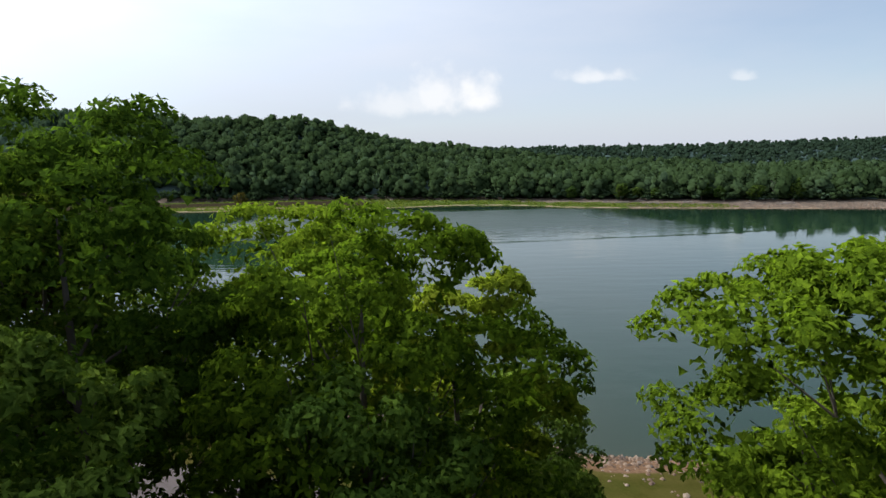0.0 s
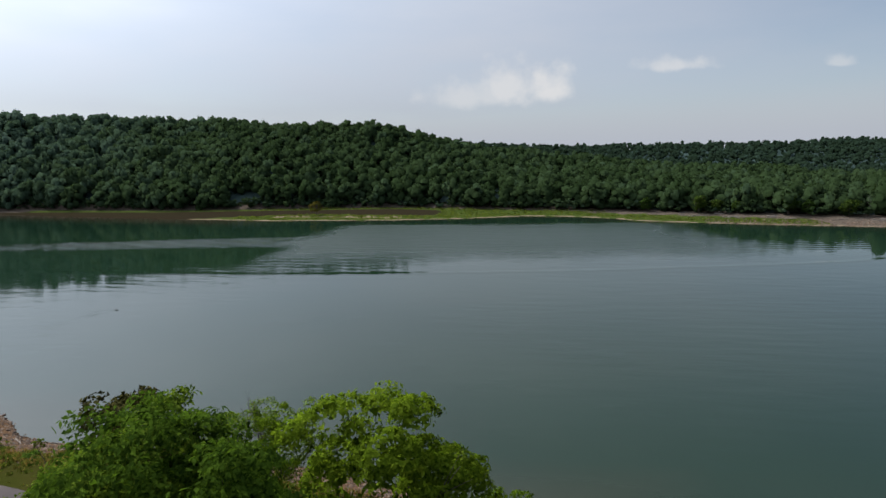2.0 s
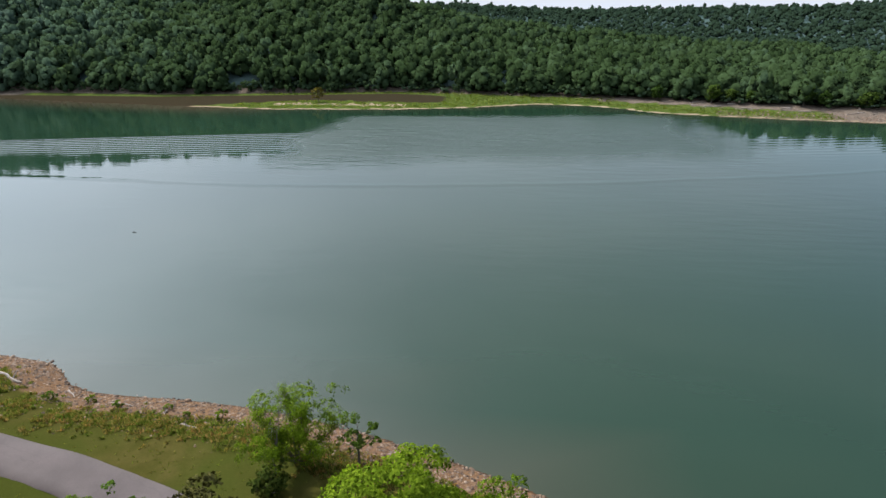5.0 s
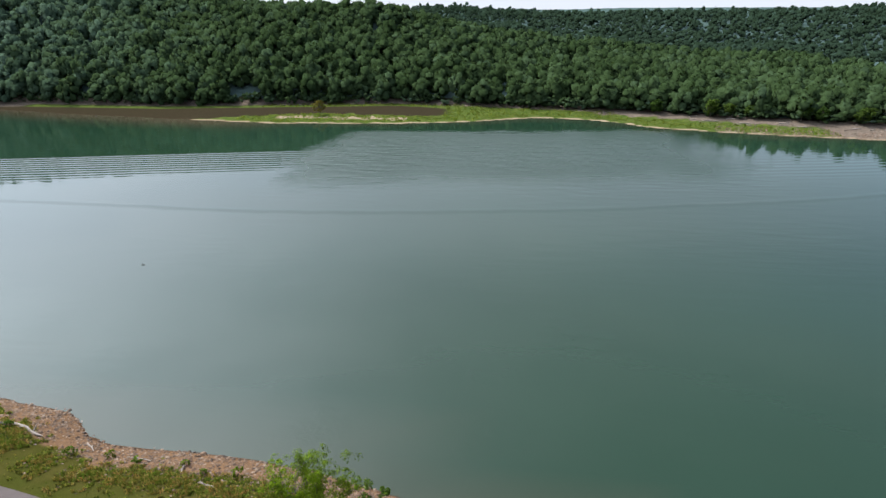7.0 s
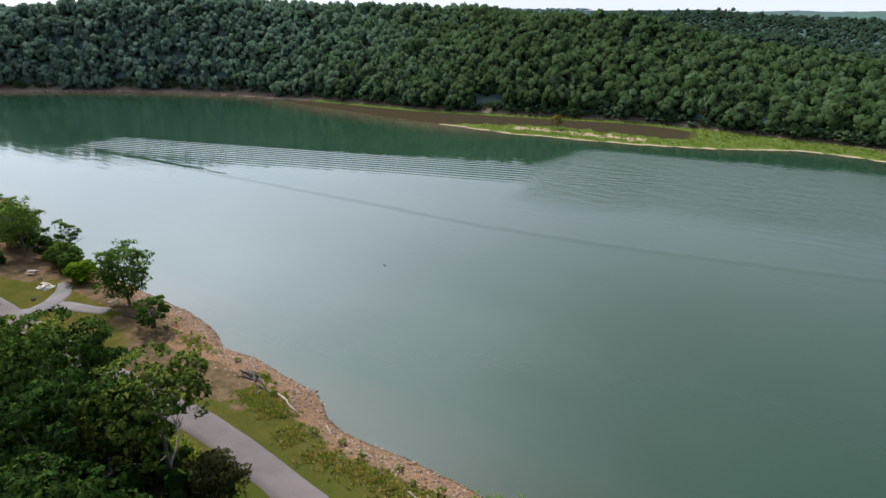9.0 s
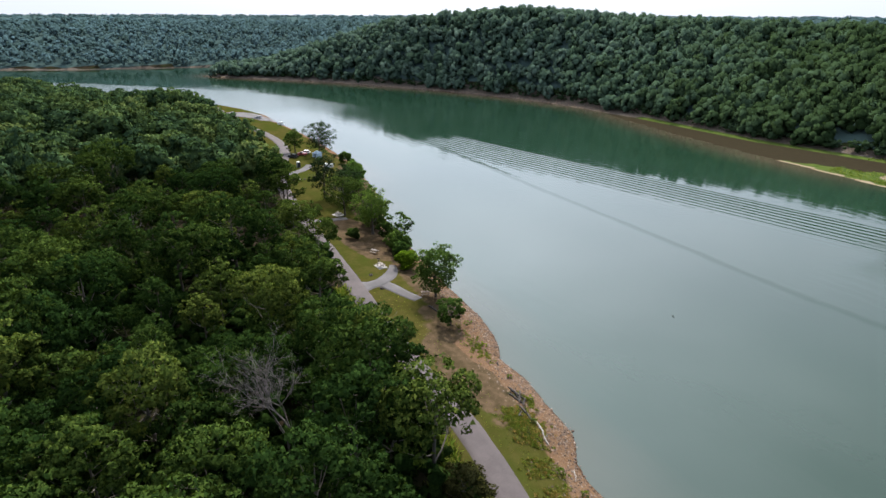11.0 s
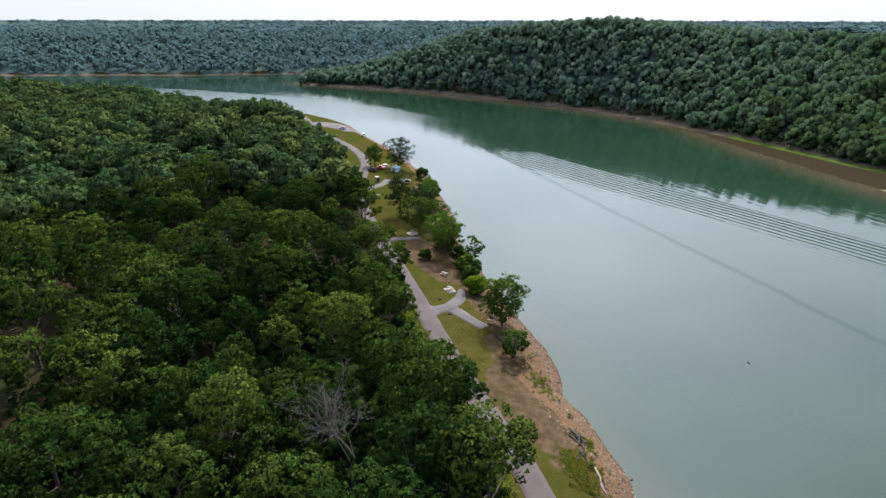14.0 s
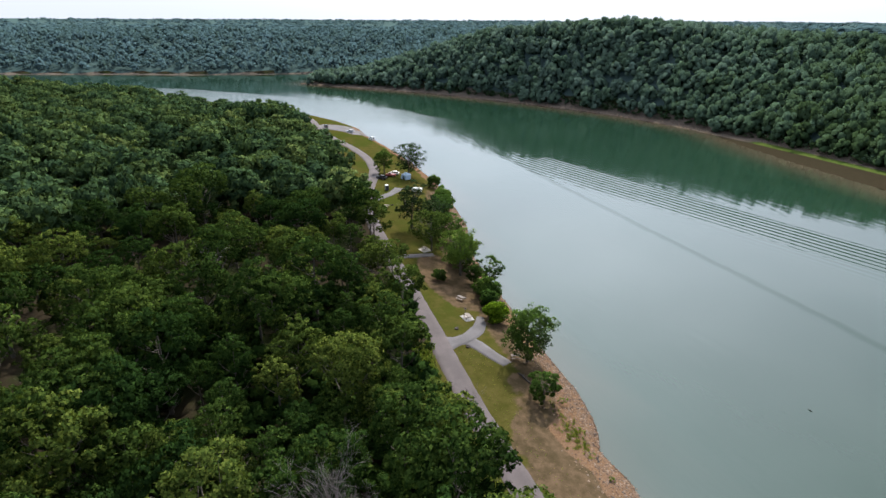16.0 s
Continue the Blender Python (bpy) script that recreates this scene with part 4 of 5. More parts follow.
rng = np.random.default_rng(7)
FIXED = [(-50.2, 25.5, 1, 1.12), (-53.0, 16.4, 3, 1.2), (-44, 9.0, 1, 1.2), (-66, 27.0, 0, 0.95), (-57, 27.5, 5, 0.8), (-103, -12.5, 3, 1.15), (-113, 6, 1, 1.2), (-107, 23.5, 0, 0.95), (-101, 8, 4, 1.0), (-75, -25, 2, 1.0), (-63, 0.5, 4, 1.0), (-36, 1, 1, 1.05), (-41, 14.5, 2, 1.0)]
spots = list(FIXED)
cell = 6.7
for i in range(-30, 6):
    for j in range(-16, 8):
        x, y = (i + rng.uniform(0.05, 0.95)) * cell, (j + rng.uniform(0.05, 0.95)) * cell
        if y > edge_y(x) - (1.0 if x < -118 else 3.6) or math.hypot(x - 3, y + 1.5) < 8 or (x > -16 and y > 2 and x < 20):
            continue
        if y < -30 - 0.42 * max(0, -x - 40) or (x > 10 and y < -20):
            continue
        if (-34 < x < -14 and y > 13) or (-47 < x <= -34 and y > 17):
            continue
        if math.hypot(x + 62, y - 10) < 5.5 or math.hypot(x + 47, y - 26) < 3.2 or any(math.hypot(x - p[0], y - p[1]) < 5.0 for p in spots):
            continue
        spots.append((x, y, int(rng.integers(0, 6)), float(rng.choice([rng.uniform(0.62, 0.82), rng.uniform(0.95, 1.25)]))))
spots.sort(key=lambda p: math.hypot((p[0] + 84) / 1.3, p[1] - 2))
PICKED, LEFT = spots[:225], spots[225:]
used = set()
for x, y, k, s in PICKED:
    turn, sc = float(rng.uniform(0, 6.28)), (s, s, s * float(rng.uniform(0.92, 1.08)))
    if k in used:
        plant(OAKS[k], x, y, turn, sc)
    else:
        used.add(k)
        stand(OAKS[k], x, y, turn, sc)


# woods further off: every tree has trunk and leaf clumps, all in one mesh for each shore
def woods(name, places, label, lobes, per, card, seed, tint=(0.0, 1.0), category="woods", trunks=True, height=(10, 18), radius=(3.2, 6.0), mat=None, skirt=(0.32, 0.42), low_at=None, tufts=0):
    rng = np.random.default_rng(seed)
    forms = []
    for _ in range(10):
        if tufts:
            v, q, iv, jf, vn, jn = leafy_crown(rng, 1.0, 1.0, lobes, tufts, per, card, -0.5, inner=5, bough_size=(0.36, 0.50), tuft_size=(0.36, 0.52), reach=(0.45, 0.72), loose=0.3)
            forms.append((np.r_[v, iv], np.r_[q, jf + len(v)], np.r_[vn, jn]))
        else:
            forms.append(lobed_crown(rng, lobes, per, card))
    vs, fs, ns, hue, n = [], [], [], [], 0
    p = np.array([(a, b) for a, b in places])
    hs = land(p[:, 0], p[:, 1])[0]
    for (x, y), z in zip(p, hs):
        f = forms[rng.integers(0, 10)]
        h, r = rng.uniform(*height), rng.uniform(*radius)
        h *= low_at(x, y) if low_at else 1.0
        tall = h * rng.uniform(*skirt)
        a = rng.uniform(0, 6.28)
        ca, sa = math.cos(a), math.sin(a)
        spin = np.array([[ca, sa, 0], [-sa, ca, 0], [0, 0, 1]])
        v = f[0] @ spin * [r, r, tall] + [x, y, z + h - tall]
        ns.append(f[2] @ spin)
        shade = rng.uniform(*(tint(x, y) if callable(tint) else tint))
        vs.append(v), fs.append(f[1] + n), hue.append(np.full(len(v), shade))
        n += len(v)
    me = mesh_of(name, np.concatenate(vs), [np.concatenate(fs)], [mat or woods_haze_mat], normals=np.concatenate(ns), tint=np.concatenate(hue))
    ob = tagged(new(name, me), label, category, kind="stuff")
    if trunks:
        pieces = []
        for (x, y), z in zip(p, hs):
            lean = rng.normal(0, 0.3, 2)
            pieces.append(tube([(x, y, z - 0.5), (x + lean[0], y + lean[1], z + 9)], [0.26, 0.14], 3))
        v, f = joined(pieces)
        tagged(child("trunks", mesh_of("trunks", v, [f], [bark_mat]), ob), kind="stuff")
    return ob


def scatter(x0, x1, y0, y1, cell, keep, seed):
    rng = np.random.default_rng(seed)
    gx, gy = np.meshgrid(np.arange(x0, x1, cell), np.arange(y0, y1, cell))
    x = gx.ravel() + rng.uniform(0, cell, gx.size) * 0.95
    y = gy.ravel() + rng.uniform(0, cell, gx.size) * 0.95
    ok = keep(x, y)
    return list(zip(x[ok], y[ok]))


def keep_near(x, y):
    h, d, kind, w = land(x, y)
    e = sorted(EDGE)
    limit = np.interp(x, [p[0] for p in e], [p[1] for p in e])
    return (kind == 0) & (d > 7) & (y < limit - np.where(x < -255, 8.0, 2.0)) & (y > -34 - 0.40 * (-x - 40)) & (x < -194)


near_rest = [(x, y) for x, y, k, s in LEFT] + scatter(-780, -194, -340, 60, 9.2, keep_near, 21)
woods("near_woods", near_rest, "dense green oak woods covering the near shore, haze in the colour", 9, 10, 0.125, 31, tufts=6, radius=(4.4, 7.8), height=(9.5, 19), skirt=(0.36, 0.44), low_at=lambda x, y: 1.0 - 0.4 * smooth_step(-x, 340, 440) * smooth_step(y, -60, 0))


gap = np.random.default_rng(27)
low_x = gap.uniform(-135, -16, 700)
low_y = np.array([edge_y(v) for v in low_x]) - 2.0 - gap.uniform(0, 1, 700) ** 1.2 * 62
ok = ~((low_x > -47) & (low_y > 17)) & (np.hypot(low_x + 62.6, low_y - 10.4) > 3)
# dark half of the oak greens: shade between the crowns put into the colour
woods("understory", list(zip(low_x[ok], low_y[ok])), "green understory between the oaks, coloured dark for shade", 5, 8, 0.17, 36, (0.0, 0.5), height=(3.0, 8.0), radius=(2.2, 4.0), skirt=(0.44, 0.5), trunks=False, category="understory", mat=low_mat)


def keep_far(x, y):
    h, d, kind, w = land(x, y)
    c, seg, k = to_line(x, y, CREST)
    bx = CREST[seg, 0] * (1 - k) + CREST[seg + 1, 0] * k
    by = CREST[seg, 1] * (1 - k) + CREST[seg + 1, 1] * k
    deep, _, _ = to_line(bx, by, WOOD_EDGE)
    return (kind == 2) & (w > np.where(x < -160, -2.0, 0.5)) & (w < deep + 34) & (y < 540)


far_spots = scatter(-720, 330, 80, 530, 7.0, keep_far, 22)
# tint climbs westward, which adds more of the painted haze
woods("hill_woods", far_spots, "dense dark green woods on the hill across the lake, painted haze westward", 12, 8, 0.105, 32, lambda x, y: (0.62 - 0.62 * smooth_step(x, -410, -130), 1.0 - 0.68 * smooth_step(x, -410, -130)), mat=hill_haze_mat, skirt=(0.56, 0.62), height=(9.5, 14), radius=(4.6, 7.0), trunks=False)


line_x = np.random.default_rng(25).uniform(-660, 230, 760)
line_y = np.interp(line_x, WOOD_EDGE[:, 0], WOOD_EDGE[:, 1]) + np.random.default_rng(26).normal(0.6, 1.5, 760)
woods("far_thicket", list(zip(line_x, line_y)), "dark green thicket along the foot of the far woods", 4, 6, 0.2, 35, (0.0, 0.5), mat=hill_haze_mat, skirt=(0.46, 0.5), height=(2.5, 6.0), radius=(1.8, 3.4), trunks=False)


def keep_arm(x, y):
    h, d, kind, w = land(x, y)
    return (kind == 1) & (d > 4.5) & (d < 250) & (x < -700)


# upper tints only: haze over these far hills is put into the leaf colour
woods("west_woods", scatter(-1150, -700, -420, 420, 11.4, keep_arm, 23), "green woods on the hills at the lake's end, blued by painted haze", 6, 3, 0.16, 33, (0.55, 1.0), mat=ridge_haze_mat, trunks=False, radius=(5.0, 7.6), skirt=(0.46, 0.52))


far_rng = np.random.default_rng(29)
bearing, reach_out = np.radians(far_rng.uniform(236, 342, 3300)), 1000 + 2500 * far_rng.uniform(0, 1, 3300) ** 1.5
plateau = [(x, y) for x, y in zip(np.sin(bearing) * reach_out, np.cos(bearing) * reach_out) if x < -1060 or y > 760]
# highest tints, so the painted haze is strongest on these ridges
woods("plateau_woods", plateau, "woods on the farthest ridges, painted blue-green with haze", 4, 0, 0.16, 37, (0.65, 1.0), mat=ridge_haze_mat, trunks=False, radius=(13, 22), height=(9, 15), skirt=(0.5, 0.6))


def keep_ridge(x, y):
    h, d, kind, w = land(x, y)
    return (kind == 2) & (y > 545) & (y < 930) & (x < 0.75 * y) & (x > -0.27 * y)


woods("ridge_woods", scatter(-400, 900, 545, 980, 13.0, keep_ridge, 24), "dark green woods on a distant ridge", 5, 2, 0.16, 34, (0.0, 0.25), mat=ridge_haze_mat, trunks=False, radius=(5.6, 8.2), height=(9, 14), skirt=(0.56, 0.62))


# ---- trees and shrubs of the open strip ----
def lone_tree(name, seed, x, y, height, radius, mat, label, share=0.82, card=0.20, puffs=46, per=80, core=0.5, category="tree", turn=0.0, low=-0.95, sink=0.1, scale=1.0):
    thin = core == 0
    boughs, tufts = (max(9, round(puffs / 1.8)), 4) if thin else (max(10, round(puffs / 2.0)), 7)
    ob = tree_template(name, seed, height, radius, mat, boughs, tufts, max(7, int(1.15 * puffs * per / boughs / tufts)), card, share, label, category, "", low=low, girth=height * 0.02, inner=8 if thin else 26, reach=(0.40, 0.92) if thin else (0.42, 0.80), bough_size=(0.22, 0.36) if thin else (0.30, 0.44), tuft_size=(0.36, 0.55))
    return stand(ob, x, y, turn, scale, sink)


lone_tree("shade_tree", 61, -102.1, 52.5, 12.8, 4.8, airy_mat, "broad shade tree with mid-green crown at the bank", share=0.93, puffs=70, low=-0.95)
lone_tree("small_tree", 62, -88.9, 49.1, 6.4, 3.3, airy_mat, "small half-bare tree with thin green tufts on the bank", share=0.9, core=0.0, puffs=40, per=80, low=-0.95)
lone_tree("round_bush", 63, -119.2, 53.7, 4.4, 2.8, bright_mat, "round light green bush on the lawn", share=0.98, category="bush")
lone_tree("leaning_tree", 64, -145.0, 54.5, 13.8, 5.4, airy_mat, "tall leaning tree with loose dark foliage", share=0.82, core=0.45, puffs=50, low=-0.95)
lone_tree("slender_tree", 65, -138.0, 59.9, 9.4, 3.8, airy_mat, "slender tree with sparse pale leaves at the water", core=0.0, puffs=30, per=80)
lone_tree("shade_tree", 66, -163.0, 52.4, 13.2, 6.2, leaf_mat, "round dark green tree beside a campsite", share=0.9)
lone_tree("round_bush", 67, -142.7, 47.8, 3.2, 1.8, airy_mat, "small dark green bush on bare soil", share=0.98, puffs=26, category="bush")
lone_tree("cedar_tree", 68, -182.5, 52.1, 17.0, 5.2, pine_mat, "dense dark green tree beside the camper", share=0.92)
lone_tree("cedar_tree", 69, -175.5, 57.4, 12.5, 4.6, pine_mat, "dense dark green tree on the bank", share=0.92)
lone_tree("round_bush", 70, -126.7, 54.9, 4.6, 2.4, airy_mat, "dark green bush at the top of the bank", share=0.95, category="bush")
lone_tree("round_bush", 71, -131.5, 57.4, 4.6, 2.6, airy_mat, "dark green bush over the gravel bank", share=0.95, category="bush")
lone_tree("pine_tree", 72, -247.1, 69.9, 15.0, 6.6, pine_mat, "big dark rounded tree above the camp", share=0.93, puffs=60)
lone_tree("shade_tree", 73, -254.5, 60.9, 11.8, 4.4, airy_mat, "dark green tree beside the parked cars", share=0.92)
lone_tree("small_tree", 74, -231.5, 75.9, 6.0, 2.9, airy_mat, "small green tree on the bank", share=0.9)
for k, (x, y, h, r) in enumerate([(-202.5, 69.9, 8.5, 3.8), (-194.5, 66.9, 8.6, 4.0), (-209.0, 71.9, 7.0, 3.2), (-187.5, 63.4, 9.8, 4.4), (-170.5, 60.9, 9.4, 4.2), (-154.5, 58.9, 9.0, 4.0), (-150.5, 56.4, 7.0, 3.2)]):
    lone_tree("shore_tree", 80 + k, x, y, h, r, airy_mat, "green tree in the thicket along the bank", share=0.88, puffs=36)
for k, (x, y, h, r) in enumerate([(-131.5, 55.5, 5.5, 2.4), (-135.0, 57.0, 4.5, 2.2), (-139.5, 56.5, 6.5, 2.6), (-149.0, 57.5, 7.5, 2.8), (-122.5, 54.8, 3.6, 1.8), (-152.5, 56.0, 6.0, 2.6)]):
    lone_tree("bank_bush", 140 + k, x, y, h, r, airy_mat, "leafy green bush in the thicket on the bank", share=0.95, puffs=30, per=60, category="bush")


def stemmed_tree(seed, x, y, height, radius, mat, label):
    """A wide shrubby tree: several stems fanning out from one foot, with small leafy sprays along them."""
    rng = np.random.default_rng(seed)
    root = thing("small_tree", label, "tree")
    tips = []
    for k in range(9):
        a = k * 2.4 + rng.uniform(-0.3, 0.3)
        out = radius * (0.25 + 0.7 * (k % 3) / 2)
        end = np.array([math.cos(a) * out, math.sin(a) * out, height * rng.uniform(0.72, 0.95) * (1 - 0.22 * (k % 3) / 2)])
        t = np.linspace(0, 1, 6)[:, None]
        q = end * np.c_[t ** 1.25, t ** 1.25, t] + rng.normal(0, 0.10, (6, 3)) * t + [0, 0, -0.25]
        pieces = [tube(q, 0.11 * np.array([1.15, 0.9, 0.7, 0.5, 0.3, 0.1]), 6)]
        for _ in range(16):
            i = rng.uniform(0.30, 0.98)
            p0 = np.array([np.interp(i, t[:, 0], q[:, c]) for c in range(3)])
            w = unit(rng.normal(0, 0.6, 3) + unit(end) * 0.7 + [0, 0, 0.3]) * rng.uniform(0.7, 1.5)
            pieces.append(tube([p0, p0 + w * 0.5, p0 + w], [0.03, 0.018, 0.006], 4))
            tips += [p0 + w * 0.45, p0 + w * 0.75, p0 + w * 1.05]
        v, f = joined(pieces)
        child("stem", mesh_of("stem", v, [f], [bark_mat], smooth=True), root, "thin dark stem with twigs")
    tips = np.array(tips)
    cd = directions(rng, len(tips) * 34, -0.6).reshape(len(tips), 34, 3)
    c = tips[:, None] + cd * rng.uniform(0.1, 0.55, (len(tips), 34, 1))
    v, f = cards(rng, c.reshape(-1, 3), cd.reshape(-1, 3), 0.085, loose=0.6, corners=4)
    soft = np.repeat(unit(cd + unit(tips)[:, None] * 0.6 + [0, 0, 0.2]).reshape(-1, 3), 4, 0)
    cv, cq, iv, jf, cn, jn = leafy_crown(rng, radius * 0.86, height * 0.32, 34, 4, 44, 0.085, -0.75, bough_size=(0.17, 0.28), tuft_size=(0.4, 0.6), corners=4, inner=6, reach=(0.35, 0.98))
    up = [0, 0, height * 0.66]
    child("crown", mesh_of("crown", np.r_[v, cv + up, iv + up], [np.r_[f, cq + len(v)], jf + len(v) + len(cv)], [mat], normals=np.r_[soft, cn, jn]), root)
    return stand(root, x, y)


stemmed_tree(90, -16.5, 37.4, 7.7, 4.9, bright_mat, "twiggy spreading tree with pale green leaves above the gravel")
lone_tree("sapling", 91, -11.0, 38.2, 5.6, 2.0, fresh_mat, "thin sapling with sparse leaves", share=0.8, core=0.0, puffs=22, per=60, card=0.1)
lone_tree("cedar_tree", 92, -11.9, 17.2, 17.2, 2.9, cedar_mat, "tall brownish cedar between the oaks and the road", share=0.8, core=0.3, puffs=80, per=190, card=0.105, low=-0.9)
lone_tree("cedar_tree", 93, -45.2, 27.0, 9.0, 2.9, cedar_mat, "bushy brownish cedar at the road's edge", share=0.95, core=0.5, puffs=60, per=56, card=0.16, low=-0.8)
lone_tree("thin_tree", 94, -20.2, 22.2, 10.4, 1.7, fresh_mat, "thin half-bare young tree beside the road", share=0.5, core=0.0, puffs=26, per=60, card=0.08)
lone_tree("round_bush", 95, 1.6, 32.2, 4.6, 2.3, bright_mat, "bright green bush near the water", share=0.95, card=0.12, puffs=40, per=50, category="bush")
lone_tree("round_bush", 96, -17.0, 33.0, 2.6, 1.6, leaf_mat, "dark green bush beside the road", share=0.98, card=0.12, puffs=30, per=40, category="bush")
lone_tree("spit_tree", 97, -98.5, 268.5, 7.6, 3.4, yellow_mat, "lone thin yellowish tree on the sand spit", core=0.0, puffs=30, per=22, card=0.28)
for k, (x, y, h, r) in enumerate([(79, 271.5, 9.2, 3.2), (87, 272, 6.5, 2.6), (113, 263.5, 9.4, 3.3), (134.5, 258.5, 8.2, 3.6), (95, 270.5, 6, 2.4), (120, 262.5, 6.5, 2.6), (58, 279.5, 6.5, 2.8), (150, 256.5, 9, 3.6)]):
    lone_tree("bank_tree", 110 + k, x, y, h, r, airy_mat, "pale green tree at the foot of the far woods", share=0.9, puffs=30, per=22, card=0.34)


# ---- bare trees ----
def bare_tree(name, seed, x, y, height, label, mat, spread=0.42, levels=4):
    """A dead tree: trunk, forks and twigs as tapering tubes."""
    rng = np.random.default_rng(seed)
    pieces, twigs = [], []

    def grow(p, way, length, girth, level):
        t = np.linspace(0, 1, 4)[:, None]
        wob = rng.normal(0, 0.05 * length, (4, 3)) * t
        q = p + way * length * t + wob
        (pieces if level > 1 else twigs).append(tube(q, girth * np.array([1, 0.8, 0.62, 0.45]), 5 if level > 2 else 3))
        if level <= 0:
            return
        for _ in range((4 if levels > 4 else 3) if level > 1 else 4):
            w = way + rng.normal(0, spread, 3) + [0, 0, 0.12]
            w /= np.linalg.norm(w)
            at = q[2] if rng.random() < 0.4 else q[3]
            grow(at, w, length * rng.uniform(0.55, 0.8), girth * 0.55, level - 1)

    grow(np.array([0, 0, -0.3]), np.array([0.03, 0.02, 1.0]), height * 0.40, height * 0.012, levels)
    root = thing(name, label, "dead tree")
    v, f = joined(pieces)
    child("trunk", mesh_of("trunk", v, [f], [mat], smooth=True), root)
    v, f = joined(twigs)
    tagged(child("twig_spray", mesh_of("twig_spray", v, [f], [mat]), root), kind="stuff")
    return stand(root, x, y)


bare_tree("dead_tree", 3, -62.8, 10.5, 18.5, "grey leafless dead tree standing in the woods", dead_mat, 0.5, 5)
bare_tree("dead_tree", 4, -88.0, 33.6, 7.5, "thin grey bare tree at the road's edge", dead_mat, 0.45, 3)
bare_tree("dead_tree", 5, -17.6, 35.2, 8.4, "grey bare branches beside a small tree", dead_mat, 0.5, 4)
bare_tree("dead_tree", 6, 142.0, 258.0, 9.5, "pale bare snag at the edge of the far woods", dead_mat, 0.3, 3)
bare_tree("dead_tree", 8, -72.0, -7.0, 15.5, "grey leafless tree among green crowns", dead_mat, 0.5, 4)
bare_tree("dead_tree", 9, -138.0, -8.0, 16.5, "grey leafless tree among green crowns", dead_mat, 0.4, 4)
bare_tree("dead_tree", 10, -48.0, 2.5, 13.0, "grey leafless tree among green crowns", dead_mat, 0.5, 4)


# ---- shore stones and driftwood ----
def stone_mesh(rng, squash=0.6):
    v, f = BALL_ONE
    k = rng.normal(0, 1, (3, 3))
    v = v * (1 + 0.22 * np.sin(v @ k.T * 2).sum(1) / 2)[:, None] * [1, rng.uniform(0.6, 0.95), squash]
    return v, f


def shore_line(points, step):
    p = np.array(points, float)
    out = []
    for a, b in zip(p[:-1], p[1:]):
        n = max(1, int(np.linalg.norm(b - a) / step))
        for t in np.arange(n) / n:
            w = (b - a) / np.linalg.norm(b - a)
            out.append((*(a + (b - a) * t), w[1], -w[0]))
    return out


rng = np.random.default_rng(77)
stone_meshes = []
for k in range(8):
    v, f = stone_mesh(rng, rng.uniform(0.45, 0.75))
    stone_meshes.append(mesh_of("shore_rock", v, [f], [rock_mat]))
edge_points = [p for p in shore_line([q for q in NEAR if -112 < q[0] < 20], 0.62)]
for x, y, nx, ny in edge_points:
    if rng.random() < 0.12:
        continue
    off = rng.uniform(-0.35, 0.9)
    px, py = x - nx * off, y - ny * off
    if land(np.array([px]), np.array([py]))[1][0] < -0.5:
        px, py = x + nx * off, y + ny * off
    s = rng.uniform(0.09, 0.27) * (1.6 if rng.random() < 0.10 else 1.0)
    ob = new("shore_rock", stone_meshes[int(rng.integers(0, 8))])
    tagged(ob, "rough brown rock at the water's edge", "rock", "rocks along the waterline")
    ob.matrix_basis = Matrix.LocRotScale((px, py, max(ground_at(px, py), -0.12) + s * 0.12), Euler(rng.uniform(-0.3, 0.3, 2).tolist() + [rng.uniform(0, 6.28)]), (s, s, s))


def stones(name, xs, label, count, wide, size, seed, lines=NEAR, back=False):
    """Loose stones strewn over a bank."""
    rng = np.random.default_rng(seed)
    base = np.array(shore_line([q for q in lines if xs[0] < q[0] < xs[1]], 0.5))
    pick = base[rng.integers(0, len(base), count)]
    off = np.abs(rng.normal(0, wide, count)) + 0.2
    sign = -1 if not back else 1
    p = pick[:, :2] + sign * pick[:, 2:] * off[:, None] + rng.normal(0, 0.5, (count, 2))
    h, d, kind, w = land(p[:, 0], p[:, 1])
    good = d > 0.05
    p, h = p[good], h[good]
    form = np.array([[1, 0, 0], [-0.9, 0.3, 0], [0, 0.9, 0.1], [0.1, -0.8, 0], [0.1, 0.1, 0.75], [-0.5, -0.2, 0.5]])
    faces = np.array([[0, 2, 4], [2, 5, 4], [2, 1, 5], [1, 3, 5], [3, 4, 5], [3, 0, 4]])
    s = rng.uniform(size[0], size[1], len(p)) * rng.uniform(0.6, 1, len(p))
    a = rng.uniform(0, 6.28, len(p))
    c, si = np.cos(a), np.sin(a)
    v = form[None] * s[:, None, None] * (1 + rng.uniform(-0.3, 0.3, (len(p), 6, 3)))
    vx, vy = v[..., 0] * c[:, None] - v[..., 1] * si[:, None], v[..., 0] * si[:, None] + v[..., 1] * c[:, None]
    v = np.stack([vx + p[:, :1], vy + p[:, 1:], v[..., 2] + h[:, None] - 0.02], 2).reshape(-1, 3)
    f = (faces[None] + 6 * np.arange(len(p))[:, None, None]).reshape(-1, 3)
    tagged(new(name, mesh_of(name, v, [f], [rock_mat])), label, "stones", kind="stuff")


stones("shore_stones", (-115, 25), "loose pinkish brown stones covering the gravel bank", 9000, 2.9, (0.07, 0.30), 41)
stones("shore_stones", (-260, -115), "loose brown stones on the bank by the camp", 2500, 2.4, (0.15, 0.4), 42)
